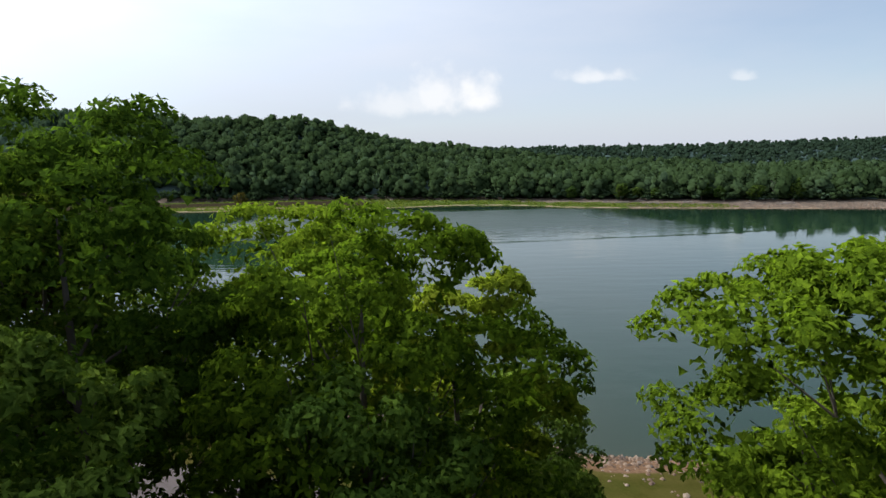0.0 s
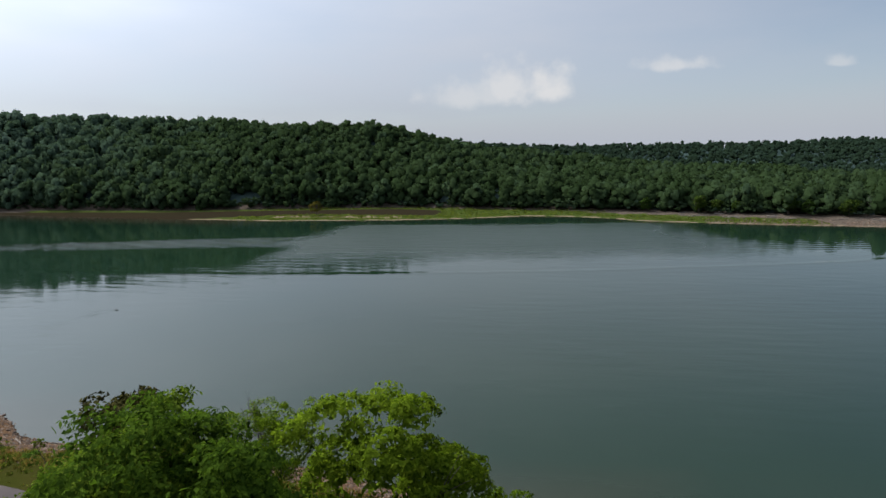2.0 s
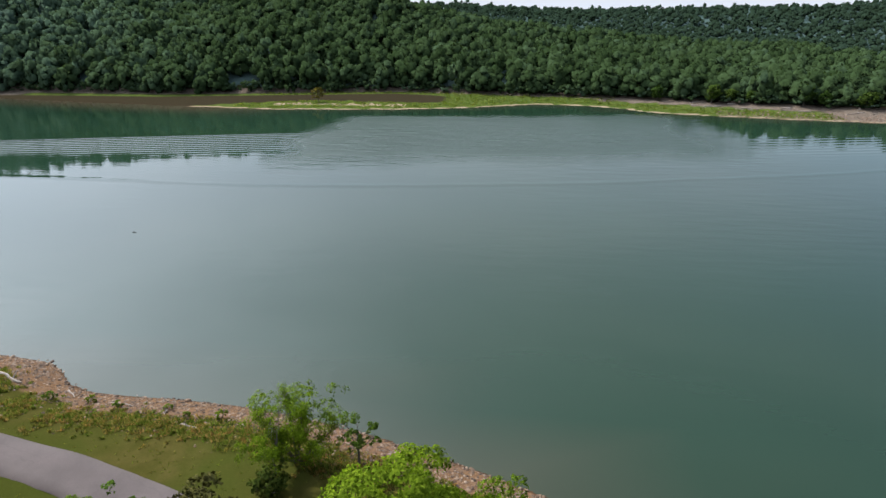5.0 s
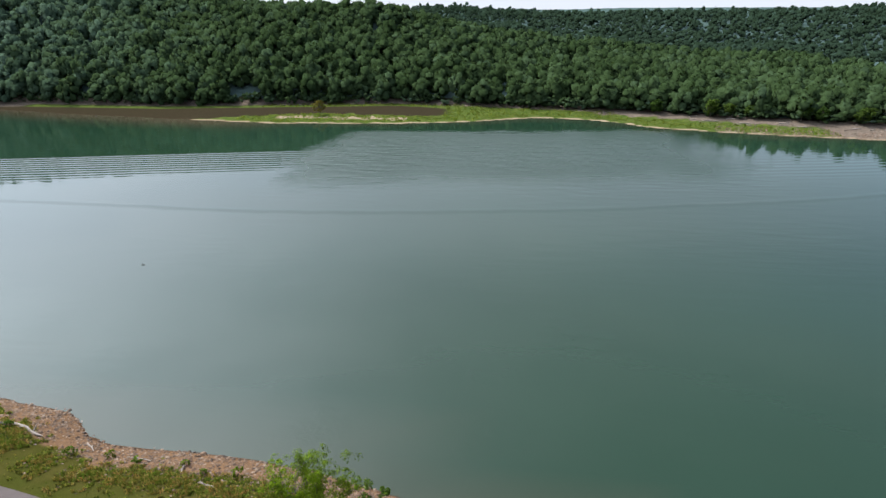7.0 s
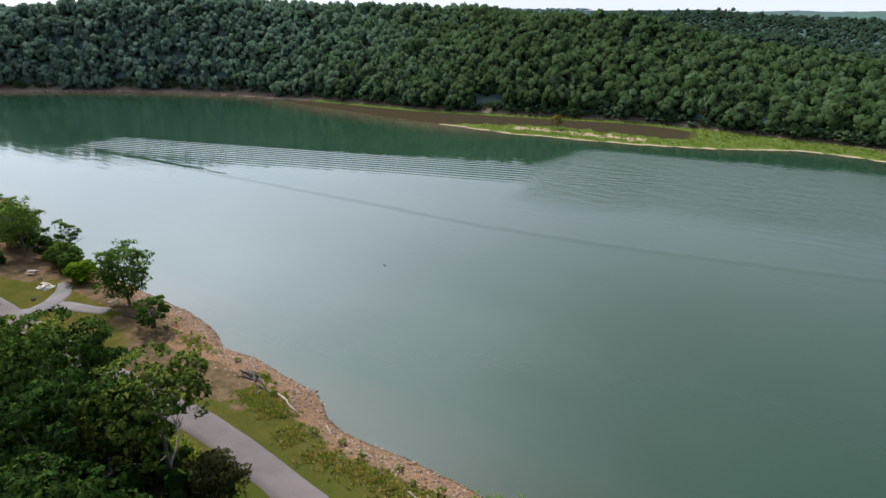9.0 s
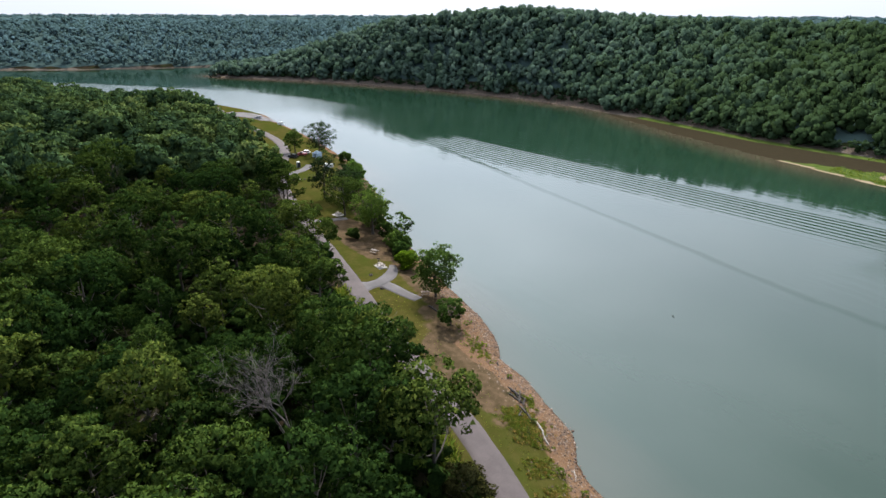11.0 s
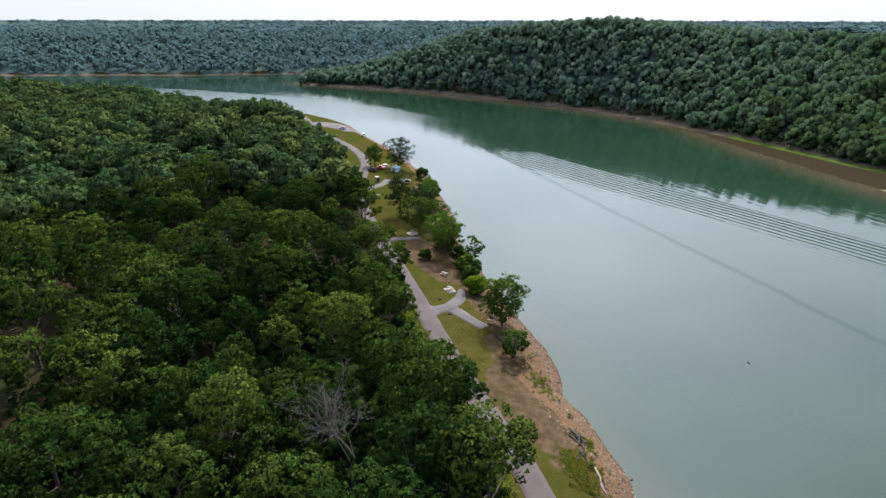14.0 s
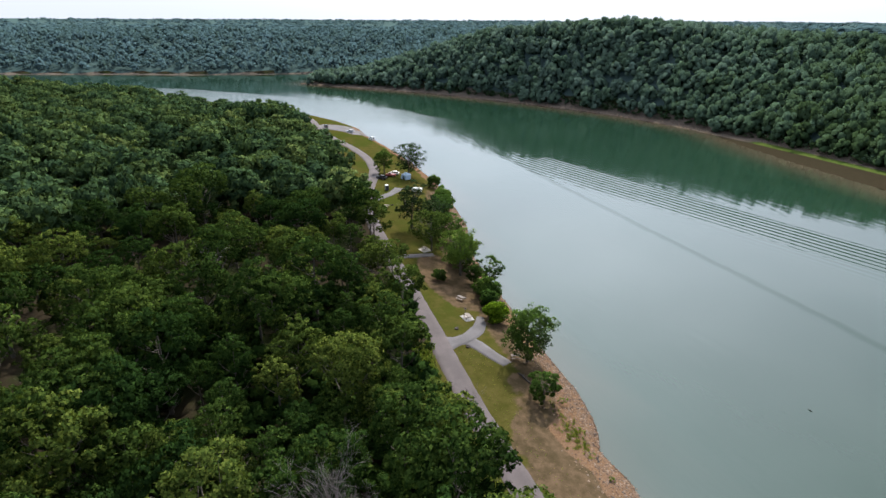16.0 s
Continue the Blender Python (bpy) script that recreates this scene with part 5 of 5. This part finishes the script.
stones("bank_stones", (60, 200), "pale rocks strewn over the far bank", 1500, 9.0, (0.25, 0.6), 43, FAR)
stones("bank_stones", (-680, -275), "grey brown rocks along the foot of the far hill", 2500, 4.0, (0.4, 0.9), 44, FAR)


def log(name, seed, a, b, girth, label, mat=None, lift=0.0, stubs=2):
    """A weathered log between two spots on the ground, with broken stubs."""
    rng = np.random.default_rng(seed)
    a3, b3 = np.array([*a, ground_at(*a) + girth * 0.8 + lift]), np.array([*b, ground_at(*b) + girth * 0.8 + lift * 0.4])
    t = np.linspace(0, 1, 8)[:, None]
    mid = (a3 + b3) / 2
    way = b3 - a3
    q = way * t - way / 2 + rng.normal(0, girth * 0.35, (8, 3)) * [1, 1, 0.2]
    pieces = [tube(q, girth * np.array([0.2, 1.0, 0.95, 0.9, 0.85, 0.78, 0.7, 0.15]) * rng.uniform(0.9, 1.1, 8), 7)]
    for _ in range(stubs):
        i = rng.integers(1, 6)
        w = rng.normal(0, 1, 3)
        w[2] = abs(w[2])
        w /= np.linalg.norm(w)
        pieces.append(tube([q[i], q[i] + w * girth * 3, q[i] + w * girth * 5], girth * np.array([0.5, 0.3, 0.1]), 5))
    v, f = joined(pieces)
    ob = new(name, mesh_of(name, v, [f], [mat or drift_mat], smooth=True))
    ob.location = mid
    return tagged(ob, label, "log", "driftwood on the bank")


LOGS = [((-66.3, 47.6), (-62.2, 48.6), 0.16, 0.35), ((-65.8, 48.4), (-62.4, 47.5), 0.14, 0.1), ((-65.2, 47.0), (-61.6, 47.8), 0.13, 0.0), ((-64.9, 49.2), (-62.0, 47.0), 0.12, 0.5),
        ((-63.2, 49.0), (-61.2, 47.2), 0.11, 0.2), ((-61.6, 46.6), (-57.2, 46.4), 0.15, 0.0), ((-60.0, 46.1), (-59.0, 44.7), 0.12, 0.0), ((-57.6, 47.0), (-52.0, 45.3), 0.17, 0.0),
        ((-56.8, 44.6), (-54.6, 43.8), 0.08, 0.0), ((-55.4, 43.8), (-53.6, 44.4), 0.07, 0.0), ((-40.5, 44.4), (-37.6, 44.1), 0.07, 0.0), ((-33.6, 43.9), (-33.0, 42.4), 0.07, 0.0), ((-30.2, 41.0), (-28.0, 40.4), 0.10, 0.0),
        ((-98.2, 48.6), (-94.2, 49.4), 0.16, 0.0), ((-75.2, 51.4), (-73.8, 50.6), 0.10, 0.0), ((-47.5, 46.4), (-45.2, 44.8), 0.07, 0.0)]
for k, (a, b, g, lift) in enumerate(LOGS):
    log("driftwood_log", 200 + k, a, b, g * 1.35, "dark stacked weathered log" if lift else "grey weathered driftwood log on gravel", soaked_mat if (a[0] < -55 and k != 7) else drift_mat, lift)
rng = np.random.default_rng(12)
for k in range(26):
    x = rng.uniform(70, 150)
    y = float(np.interp(x, WOOD_EDGE[:, 0], WOOD_EDGE[:, 1])) - rng.uniform(3, 13)
    a = rng.uniform(-0.5, 0.5)
    n = rng.uniform(2, 5.5)
    log("driftwood_log", 300 + k, (x, y), (x + n * math.cos(a), y + n * math.sin(a)), rng.uniform(0.14, 0.28), "bleached driftwood log on the far bank", stubs=2)


root = thing("floating_branch", "small dark waterlogged branch floating on the lake", "branch")
v, f = tube([(-0.9, 0.1, -0.05), (-0.3, 0.0, 0.06), (0.4, -0.05, 0.05), (1.0, 0.15, -0.06)], [0.05, 0.13, 0.12, 0.04], 7)
child("stem", mesh_of("stem", v, [f], [soaked_mat], smooth=True), root)
v, f = tube([(0.1, 0, 0.05), (-0.15, 0.1, 0.35), (-0.2, 0.2, 0.62)], [0.09, 0.06, 0.02], 6)
child("stub", mesh_of("stub", v, [f], [soaked_mat], smooth=True), root)
root.location, root.scale = (-73.7, 95.4, 0.0), (0.6, 0.6, 0.6)


# ---- weeds and low shrubs ----
def weeds(name, spots, label, seed, size, per=14, tint=(0, 1)):
    """Tufts of upright leaves and stems, all in one mesh."""
    rng = np.random.default_rng(seed)
    p = np.repeat(np.array(spots, float), per, 0)
    n = len(p)
    p = p + rng.normal(0, size * 0.6, (n, 2))
    h = land(p[:, 0], p[:, 1])[0]
    a, lean = rng.uniform(0, 6.28, n), rng.normal(0, 0.35, (n, 2)) * size
    w, tall = size * rng.uniform(0.10, 0.22, n), size * rng.uniform(0.6, 1.5, n)
    dx, dy = np.cos(a) * w, np.sin(a) * w
    v = np.stack([np.c_[p[:, 0] - dx, p[:, 1] - dy, h - 0.03], np.c_[p[:, 0] + dx, p[:, 1] + dy, h - 0.03],
                  np.c_[p[:, 0] + lean[:, 0] + dx * 1.4, p[:, 1] + lean[:, 1] + dy * 1.4, h + tall * 0.6], np.c_[p[:, 0] + lean[:, 0] * 1.6, p[:, 1] + lean[:, 1] * 1.6, h + tall]], 1).reshape(-1, 3)
    hue = np.repeat(np.clip(np.repeat(rng.uniform(*tint, len(spots)), per) + rng.normal(0, 0.06, n), 0, 1), 4)
    tagged(new(name, mesh_of(name, v, [np.arange(4 * n).reshape(n, 4)], [weed_mat], normals=np.tile([0.0, -0.25, 0.97], (4 * n, 1)) + np.repeat(rng.normal(0, 0.2, (n, 3)), 4, 0), tint=hue)), label, "weeds", kind="stuff")


rng = np.random.default_rng(15)
band = [p for p in shore_line([q for q in NEAR if -64 < q[0] < 14], 0.24)]
tufts = []
for x, y, nx, ny in band:
    for _ in range(6):
        off = rng.normal(6.5, 1.25)
        tufts.append((x - nx * off, y - ny * off))
tufts = [t for t in tufts if land(np.array([t[0]]), np.array([t[1]]))[1][0] > 2]
weeds("tall_weeds", tufts, "rough strip of tall green and rusty weeds above the gravel", 51, 0.24, 18)
patch = [(rng.normal(-57.5, 2.2), rng.normal(43.6, 0.8)) for _ in range(160)] + [(rng.normal(-80, 3.0), rng.normal(50.0, 1.0)) for _ in range(110)] + [(rng.normal(-62.2, 1.0), rng.normal(49.0, 0.6)) for _ in range(50)]
weeds("green_weeds", patch, "fresh green weeds round the driftwood", 52, 0.26, tint=(0, 0.45))
lawn_spots = [(rng.uniform(-110, 10), rng.uniform(0, 1)) for _ in range(1500)]
lawn_spots = [(x, edge_y(x) + 0.5 + f * 12) for x, f in lawn_spots]
lawn_spots = [p for p in lawn_spots if to_line(np.array([p[0]]), np.array([p[1]]), ROAD)[0][0] > 2.8 and land(np.array([p[0]]), np.array([p[1]]))[1][0] > 7]
weeds("lawn_grass", lawn_spots, "short patchy olive lawn beside the road", 53, 0.10, 9, (0.1, 0.6))
under = [(x + rng.normal(0, 2.5), y + rng.normal(0, 2.5)) for x, y in [(rng.uniform(-110, -10), 0) for _ in range(900)]]
under = [(x, edge_y(x) - abs(rng.normal(0, 2.0)) + 0.6) for x, _ in under]
weeds("undergrowth", under, "leafy undergrowth along the edge of the woods", 54, 0.8, 14, (0, 0.4))
spit_grass = [(x, y) for x, y in zip(rng.uniform(-135, 120, 9000), rng.uniform(238, 300, 9000))]
sp = np.array(spit_grass)
_, d_, _, w_ = land(sp[:, 0], sp[:, 1])
back_ = np.interp(sp[:, 0], [-157, -122, -101, -45, -20], [254.2, 266.7, 272, 270, 262])
ok_ = (d_ > 3) & (w_ < -1) & ~((sp[:, 0] < -40) & (sp[:, 1] > back_) & (w_ < -9)) & ~((sp[:, 0] > 40) & (w_ > -12))
weeds("spit_grass", sp[ok_].tolist(), "bright green grass on the low spit", 56, 0.5, 5, (0.0, 0.3))

for k, (x, y, s) in enumerate([(-46.8, 43.4, 0.75), (-42.6, 44.0, 0.6), (-38.8, 43.4, 0.6), (-57.0, 46.0, 0.6), (-27.0, 43.0, 0.7), (-33.5, 44.0, 0.5), (-69.5, 50.2, 0.5), (-62.5, 49.6, 0.8), (-30.5, 42.6, 0.45), (-88.0, 52.5, 0.9), (-80.5, 51.5, 0.7)]):
    r = np.random.default_rng(130 + k)
    root = thing("low_shrub", "low green shrub growing among the stones", "shrub", "shrubs on the gravel bank")
    v, q, iv, jf, vn, jn = leafy_crown(r, s, s * 0.8, 7, 5, 16, 0.08, -0.2)
    child("foliage", mesh_of("foliage", v + [0, 0, s * 0.7], [q], [bright_mat if k % 3 == 1 else fresh_mat], normals=vn), root)
    v, f = joined([tube([(0, 0, -0.1), (math.cos(a) * s * 0.5, math.sin(a) * s * 0.5, s)], [0.03, 0.012], 4) for a in r.uniform(0, 6.28, 5)])
    child("stems", mesh_of("stems", v, [f], [bark_mat]), root)
    stand(root, x, y)


# ---- the camp ----
def picnic_table(x, y, turn, label="weathered wooden picnic table on a concrete pad"):
    root = thing("picnic_table", label, "picnic table", "picnic tables")
    for k in range(4):
        part("tabletop_plank", boxes(((1.9, 0.18, 0.045), (0, -0.285 + 0.19 * k, 0.75), (0, 0, 0), 0.01)), table_mat, root)
    for side in (-1, 1):
        part("bench", boxes(((1.9, 0.14, 0.045), (0, side * 0.66, 0.44), (0, 0, 0), 0.01), ((1.9, 0.12, 0.045), (0, side * 0.80, 0.44), (0, 0, 0), 0.01)), table_mat, root)
    for end in (-0.65, 0.65):
        part("leg_frame", boxes(((0.07, 1.62, 0.09), (end, 0, 0.38), (0, 0, 0), 0.008), ((0.05, 0.09, 0.86), (end, -0.42, 0.37), (-24, 0, 0), 0.008), ((0.05, 0.09, 0.86), (end, 0.42, 0.37), (24, 0, 0), 0.008), ((0.05, 0.7, 0.08), (end, 0, 0.70), (0, 0, 0), 0.008)), table_mat, root)
    return stand(root, x, y, turn, 1.0, -0.12)


def concrete_pad(x, y, w, l, turn):
    me = bpy.data.meshes.new("concrete_pad")
    bm = boxes(((w, l, 0.4), (0, 0, -0.08), (0, 0, 0), 0.03))
    bm.to_mesh(me)
    bm.free()
    me.materials.append(concrete_mat)
    ob = tagged(new("concrete_pad", me), "pale worn concrete pad in the lawn", "pad", "picnic pads")
    ob.matrix_basis = Matrix.LocRotScale((x, y, ground_at(x, y)), Euler((0, 0, turn)), (1, 1, 1))


def fire_ring(x, y, label="low rusty iron fire ring on the lawn"):
    root = thing("fire_ring", label, "fire ring", "fire rings")
    ang = np.linspace(0, 2 * np.pi, 19)[:-1]
    v = np.concatenate([np.c_[np.cos(ang) * r, np.sin(ang) * r, np.full(18, z)] for r, z in ((0.42, -0.05), (0.42, 0.28), (0.38, 0.28), (0.38, 0.0))])
    i = np.arange(18)
    f = np.concatenate([np.stack([k * 18 + i, k * 18 + (i + 1) % 18, (k + 1) * 18 + (i + 1) % 18, (k + 1) * 18 + i], 1) for k in range(3)])
    child("ring", mesh_of("ring", v, [f], [iron_mat], smooth=True), root)
    part("grate", boxes(*[((0.8, 0.02, 0.02), (0, -0.3 + 0.1 * k, 0.30)) for k in range(7)]), iron_mat, root)
    part("ash", boxes(((0.5, 0.5, 0.06), (0, 0, 0.04), (0, 0, 45), 0.03)), dead_mat, root)
    return stand(root, x, y, 0, 1.0, 0)


def pedestal_grill(x, y):
    root = thing("pedestal_grill", "black iron grill on a post beside the table", "grill", "pedestal grills")
    part("post", boxes(((0.08, 0.08, 1.0), (0, 0, 0.35))), iron_mat, root)
    part("firebox", boxes(((0.55, 0.42, 0.03), (0, 0, 0.84)), ((0.55, 0.03, 0.22), (0, 0.2, 0.95)), ((0.03, 0.42, 0.22), (0.26, 0, 0.95)), ((0.03, 0.42, 0.22), (-0.26, 0, 0.95))), iron_mat, root)
    return stand(root, x, y, 0.4, 1.0, 0)


concrete_pad(-121.3, 47.2, 3.0, 2.2, 0.1)
picnic_table(-121.3, 47.2, 0.1)
fire_ring(-117.3, 43.1)
pedestal_grill(-124.1, 47.8)
picnic_table(-130.5, 49.2, 0.5, "weathered picnic table in deep tree shade")
picnic_table(-103.3, 50.5, 1.2, "dark picnic table under the shade tree")
concrete_pad(-163.9, 50.7, 3.2, 3.0, 0.3)
picnic_table(-163.9, 50.7, 0.3)
picnic_table(-206.0, 49.8, 0.7, "weathered picnic table on the lawn")
fire_ring(-109.5, 42.7, "small rusty fire ring beside the drive")
fire_ring(-208.0, 52.4)


def car(x, y, turn, paint, label, tall=1.0, bed=False):
    """A parked car from a side profile: body, cabin glass, wheels and lamps."""
    root = thing("car", label, "car", "parked cars")
    half = 0.88
    prof = [(-2.2, 0.35), (-2.25, 0.75), (-2.1, 0.95 * tall), (-1.1, 1.0 * tall), (2.1, 1.0 * tall), (2.25, 0.8), (2.2, 0.35)]
    n = len(prof)

    def slab(points, w_low, w_high):
        bm = bmesh.new()
        rows = []
        for s in (-1, 1):
            rows.append([bm.verts.new((px, s * (w_low if pz < 0.9 * tall else w_high), pz)) for px, pz in points])
        bm.faces.new(rows[0][::-1]), bm.faces.new(rows[1])
        for i in range(len(points)):
            j = (i + 1) % len(points)
            bm.faces.new((rows[0][i], rows[0][j], rows[1][j], rows[1][i]))
        bmesh.ops.bevel(bm, geom=list(bm.edges), offset=0.06, segments=2, affect="EDGES")
        bmesh.ops.recalc_face_normals(bm, faces=list(bm.faces))
        return bm

    part("body", slab(prof, half, half * 0.95), paint, root)
    rear = 0.2 if bed else 1.9
    part("cabin", slab([(-1.1, 0.98 * tall), (-0.45, 1.5 * tall), (rear - 0.35, 1.52 * tall), (rear, 0.98 * tall)], half * 0.9, half * 0.74), glass_mat, root, "dark tinted windows")
    part("roof", boxes(((max(0.6, rear + 0.1), half * 1.42, 0.06), ((rear - 0.85) / 2 + 0.02, 0, 1.53 * tall), (0, 0, 0), 0.025)), paint, root)
    for px in (-1.35, 1.35):
        for s in (-1, 1):
            ang = np.linspace(0, 2 * np.pi, 15)[:-1]
            v = np.concatenate([np.c_[np.cos(ang) * r, np.full(14, s * w), np.sin(ang) * r] for r, w in ((0.2, 0.86), (0.33, 0.88), (0.33, 0.70), (0.2, 0.70))]) + [px, 0, 0.33]
            i = np.arange(14)
            f = np.concatenate([np.stack([k * 14 + i, k * 14 + (i + 1) % 14, (k + 1) * 14 + (i + 1) % 14, (k + 1) * 14 + i], 1) for k in range(3)])
            wheel = child("wheel", mesh_of("wheel", v, [f], [tyre_mat], smooth=True), root)
            v = np.r_[np.c_[np.cos(ang) * 0.2, np.full(14, s * 0.85), np.sin(ang) * 0.2], [[0, s * 0.82, 0]]] + [px, 0, 0.33]
            child("rim", mesh_of("rim", v, [np.stack([i, (i + 1) % 14, np.full(14, 14)], 1)], [rim_mat]), wheel)
    for s in (-0.62, 0.62):
        part("headlight", boxes(((0.06, 0.34, 0.14), (-2.23, s, 0.72), (0, 0, 0), 0.02)), lamp_clear, root)
        part("tail_light", boxes(((0.06, 0.22, 0.2), (2.23, s, 0.78), (0, 0, 0), 0.02)), lamp_red, root)
    return stand(root, x, y, turn, 1.0, -0.06)


car(-245.0, 57.5, 0.7, dark_paint, "dark blue-black car parked on the grass", 1.1)
car(-248.7, 62.3, 1.1, red_paint, "dark red pickup truck beside the tent", 1.1, True)
car(-251.5, 64.5, 1.2, white_mat, "white car parked beside the pickup", 1.0)
car(-377.0, 54.5, 0.1, dark_paint, "black car parked in the gravel lot", 1.1)
car(-358.7, 65.9, 0.8, grey_paint, "silver car parked in the gravel lot")
car(-336.8, 73.9, 0.3, white_mat, "white van parked near the boat ramp", 1.25)


def camper(x, y, turn):
    root = thing("camper_trailer", "white camper trailer parked on the lawn", "camper")
    bm = boxes(((5.6, 2.3, 2.0), (0, 0, 1.55), (0, 0, 0), 0.25))
    part("body", bm, white_mat, root)
    part("stripe", boxes(((5.0, 2.33, 0.18), (0, 0, 1.2), (0, 0, 0), 0.02)), grey_paint, root)
    part("roof_vent", boxes(((0.7, 0.6, 0.2), (0.6, 0, 2.62), (0, 0, 0), 0.05)), grey_paint, root)
    part("door", boxes(((0.7, 0.05, 1.7), (0.9, -1.165, 1.45), (0, 0, 0), 0.02)), white_mat, root)
    for px in (-1.6, 2.0):
        w = part("window", boxes(((0.9, 0.06, 0.55), (px, -1.16, 1.85), (0, 0, 0), 0.02)), white_mat, root)
        part("pane", boxes(((0.78, 0.07, 0.43), (px, -1.165, 1.85), (0, 0, 0), 0.01)), glass_mat, w, "dark glass pane")
    part("drawbar", boxes(((1.4, 0.12, 0.1), (-3.4, 0, 0.45))), iron_mat, root)
    for px in (-0.4, 0.5):
        for s in (-1.02, 1.02):
            v, f = tube([(px, s - 0.1, 0.33), (px, s + 0.1, 0.33)], [0.33, 0.33], 14)
            child("wheel", mesh_of("wheel", v, [f], [tyre_mat]), root)
    return stand(root, x, y, turn, 0.72, -0.05)


camper(-222.7, 66.1, 0.9)


def tent(x, y, turn):
    root = thing("tent", "pale blue canopy tent with a dark doorway", "tent")
    bm = bmesh.new()
    low = [bm.verts.new((sx * 1.5, sy * 1.5, 2.0)) for sx, sy in ((-1, -1), (1, -1), (1, 1), (-1, 1))]
    top = bm.verts.new((0, 0, 3.0))
    skirt = [bm.verts.new((sx * 1.55, sy * 1.55, 1.75)) for sx, sy in ((-1, -1), (1, -1), (1, 1), (-1, 1))]
    for i in range(4):
        j = (i + 1) % 4
        bm.faces.new((low[i], low[j], top)), bm.faces.new((skirt[i], skirt[j], low[j], low[i]))
    part("canopy", bm, tent_mat, root)
    part("wall", boxes(((2.8, 0.05, 1.9), (0, 1.4, 0.95)), ((0.05, 2.8, 1.9), (-1.4, 0, 0.95)), ((0.05, 2.8, 1.9), (1.4, 0, 0.95)), ((0.9, 0.05, 1.9), (-0.95, -1.4, 0.95)), ((0.9, 0.05, 1.9), (0.95, -1.4, 0.95))), tent_mat, root)
    for sx in (-1.45, 1.45):
        for sy in (-1.45, 1.45):
            part("pole", boxes(((0.05, 0.05, 2.1), (sx, sy, 1.0))), grey_paint, root)
    return stand(root, x, y, turn, 1.0, 0.02)


tent(-243.7, 67.7, 0.5)


def privy(x, y, turn):
    root = thing("portable_toilet", "dark portable toilet with a pale roof on the lawn", "toilet")
    part("cabin", boxes(((1.2, 1.2, 2.0), (0, 0, 1.05), (0, 0, 0), 0.06)), dark_paint, root)
    part("door", boxes(((0.8, 0.05, 1.8), (0, -0.61, 1.0), (0, 0, 0), 0.02)), grey_paint, root)
    part("roof", boxes(((1.24, 1.24, 0.2), (0, 0, 2.12), (0, 0, 0), 0.09)), white_mat, root)
    part("skid", boxes(((1.25, 0.15, 0.12), (0, -0.4, 0.05)), ((1.25, 0.15, 0.12), (0, 0.4, 0.05))), grey_paint, root)
    return stand(root, x, y, turn, 1.0, 0.02)


privy(-227.7, 55.3, 0.4)
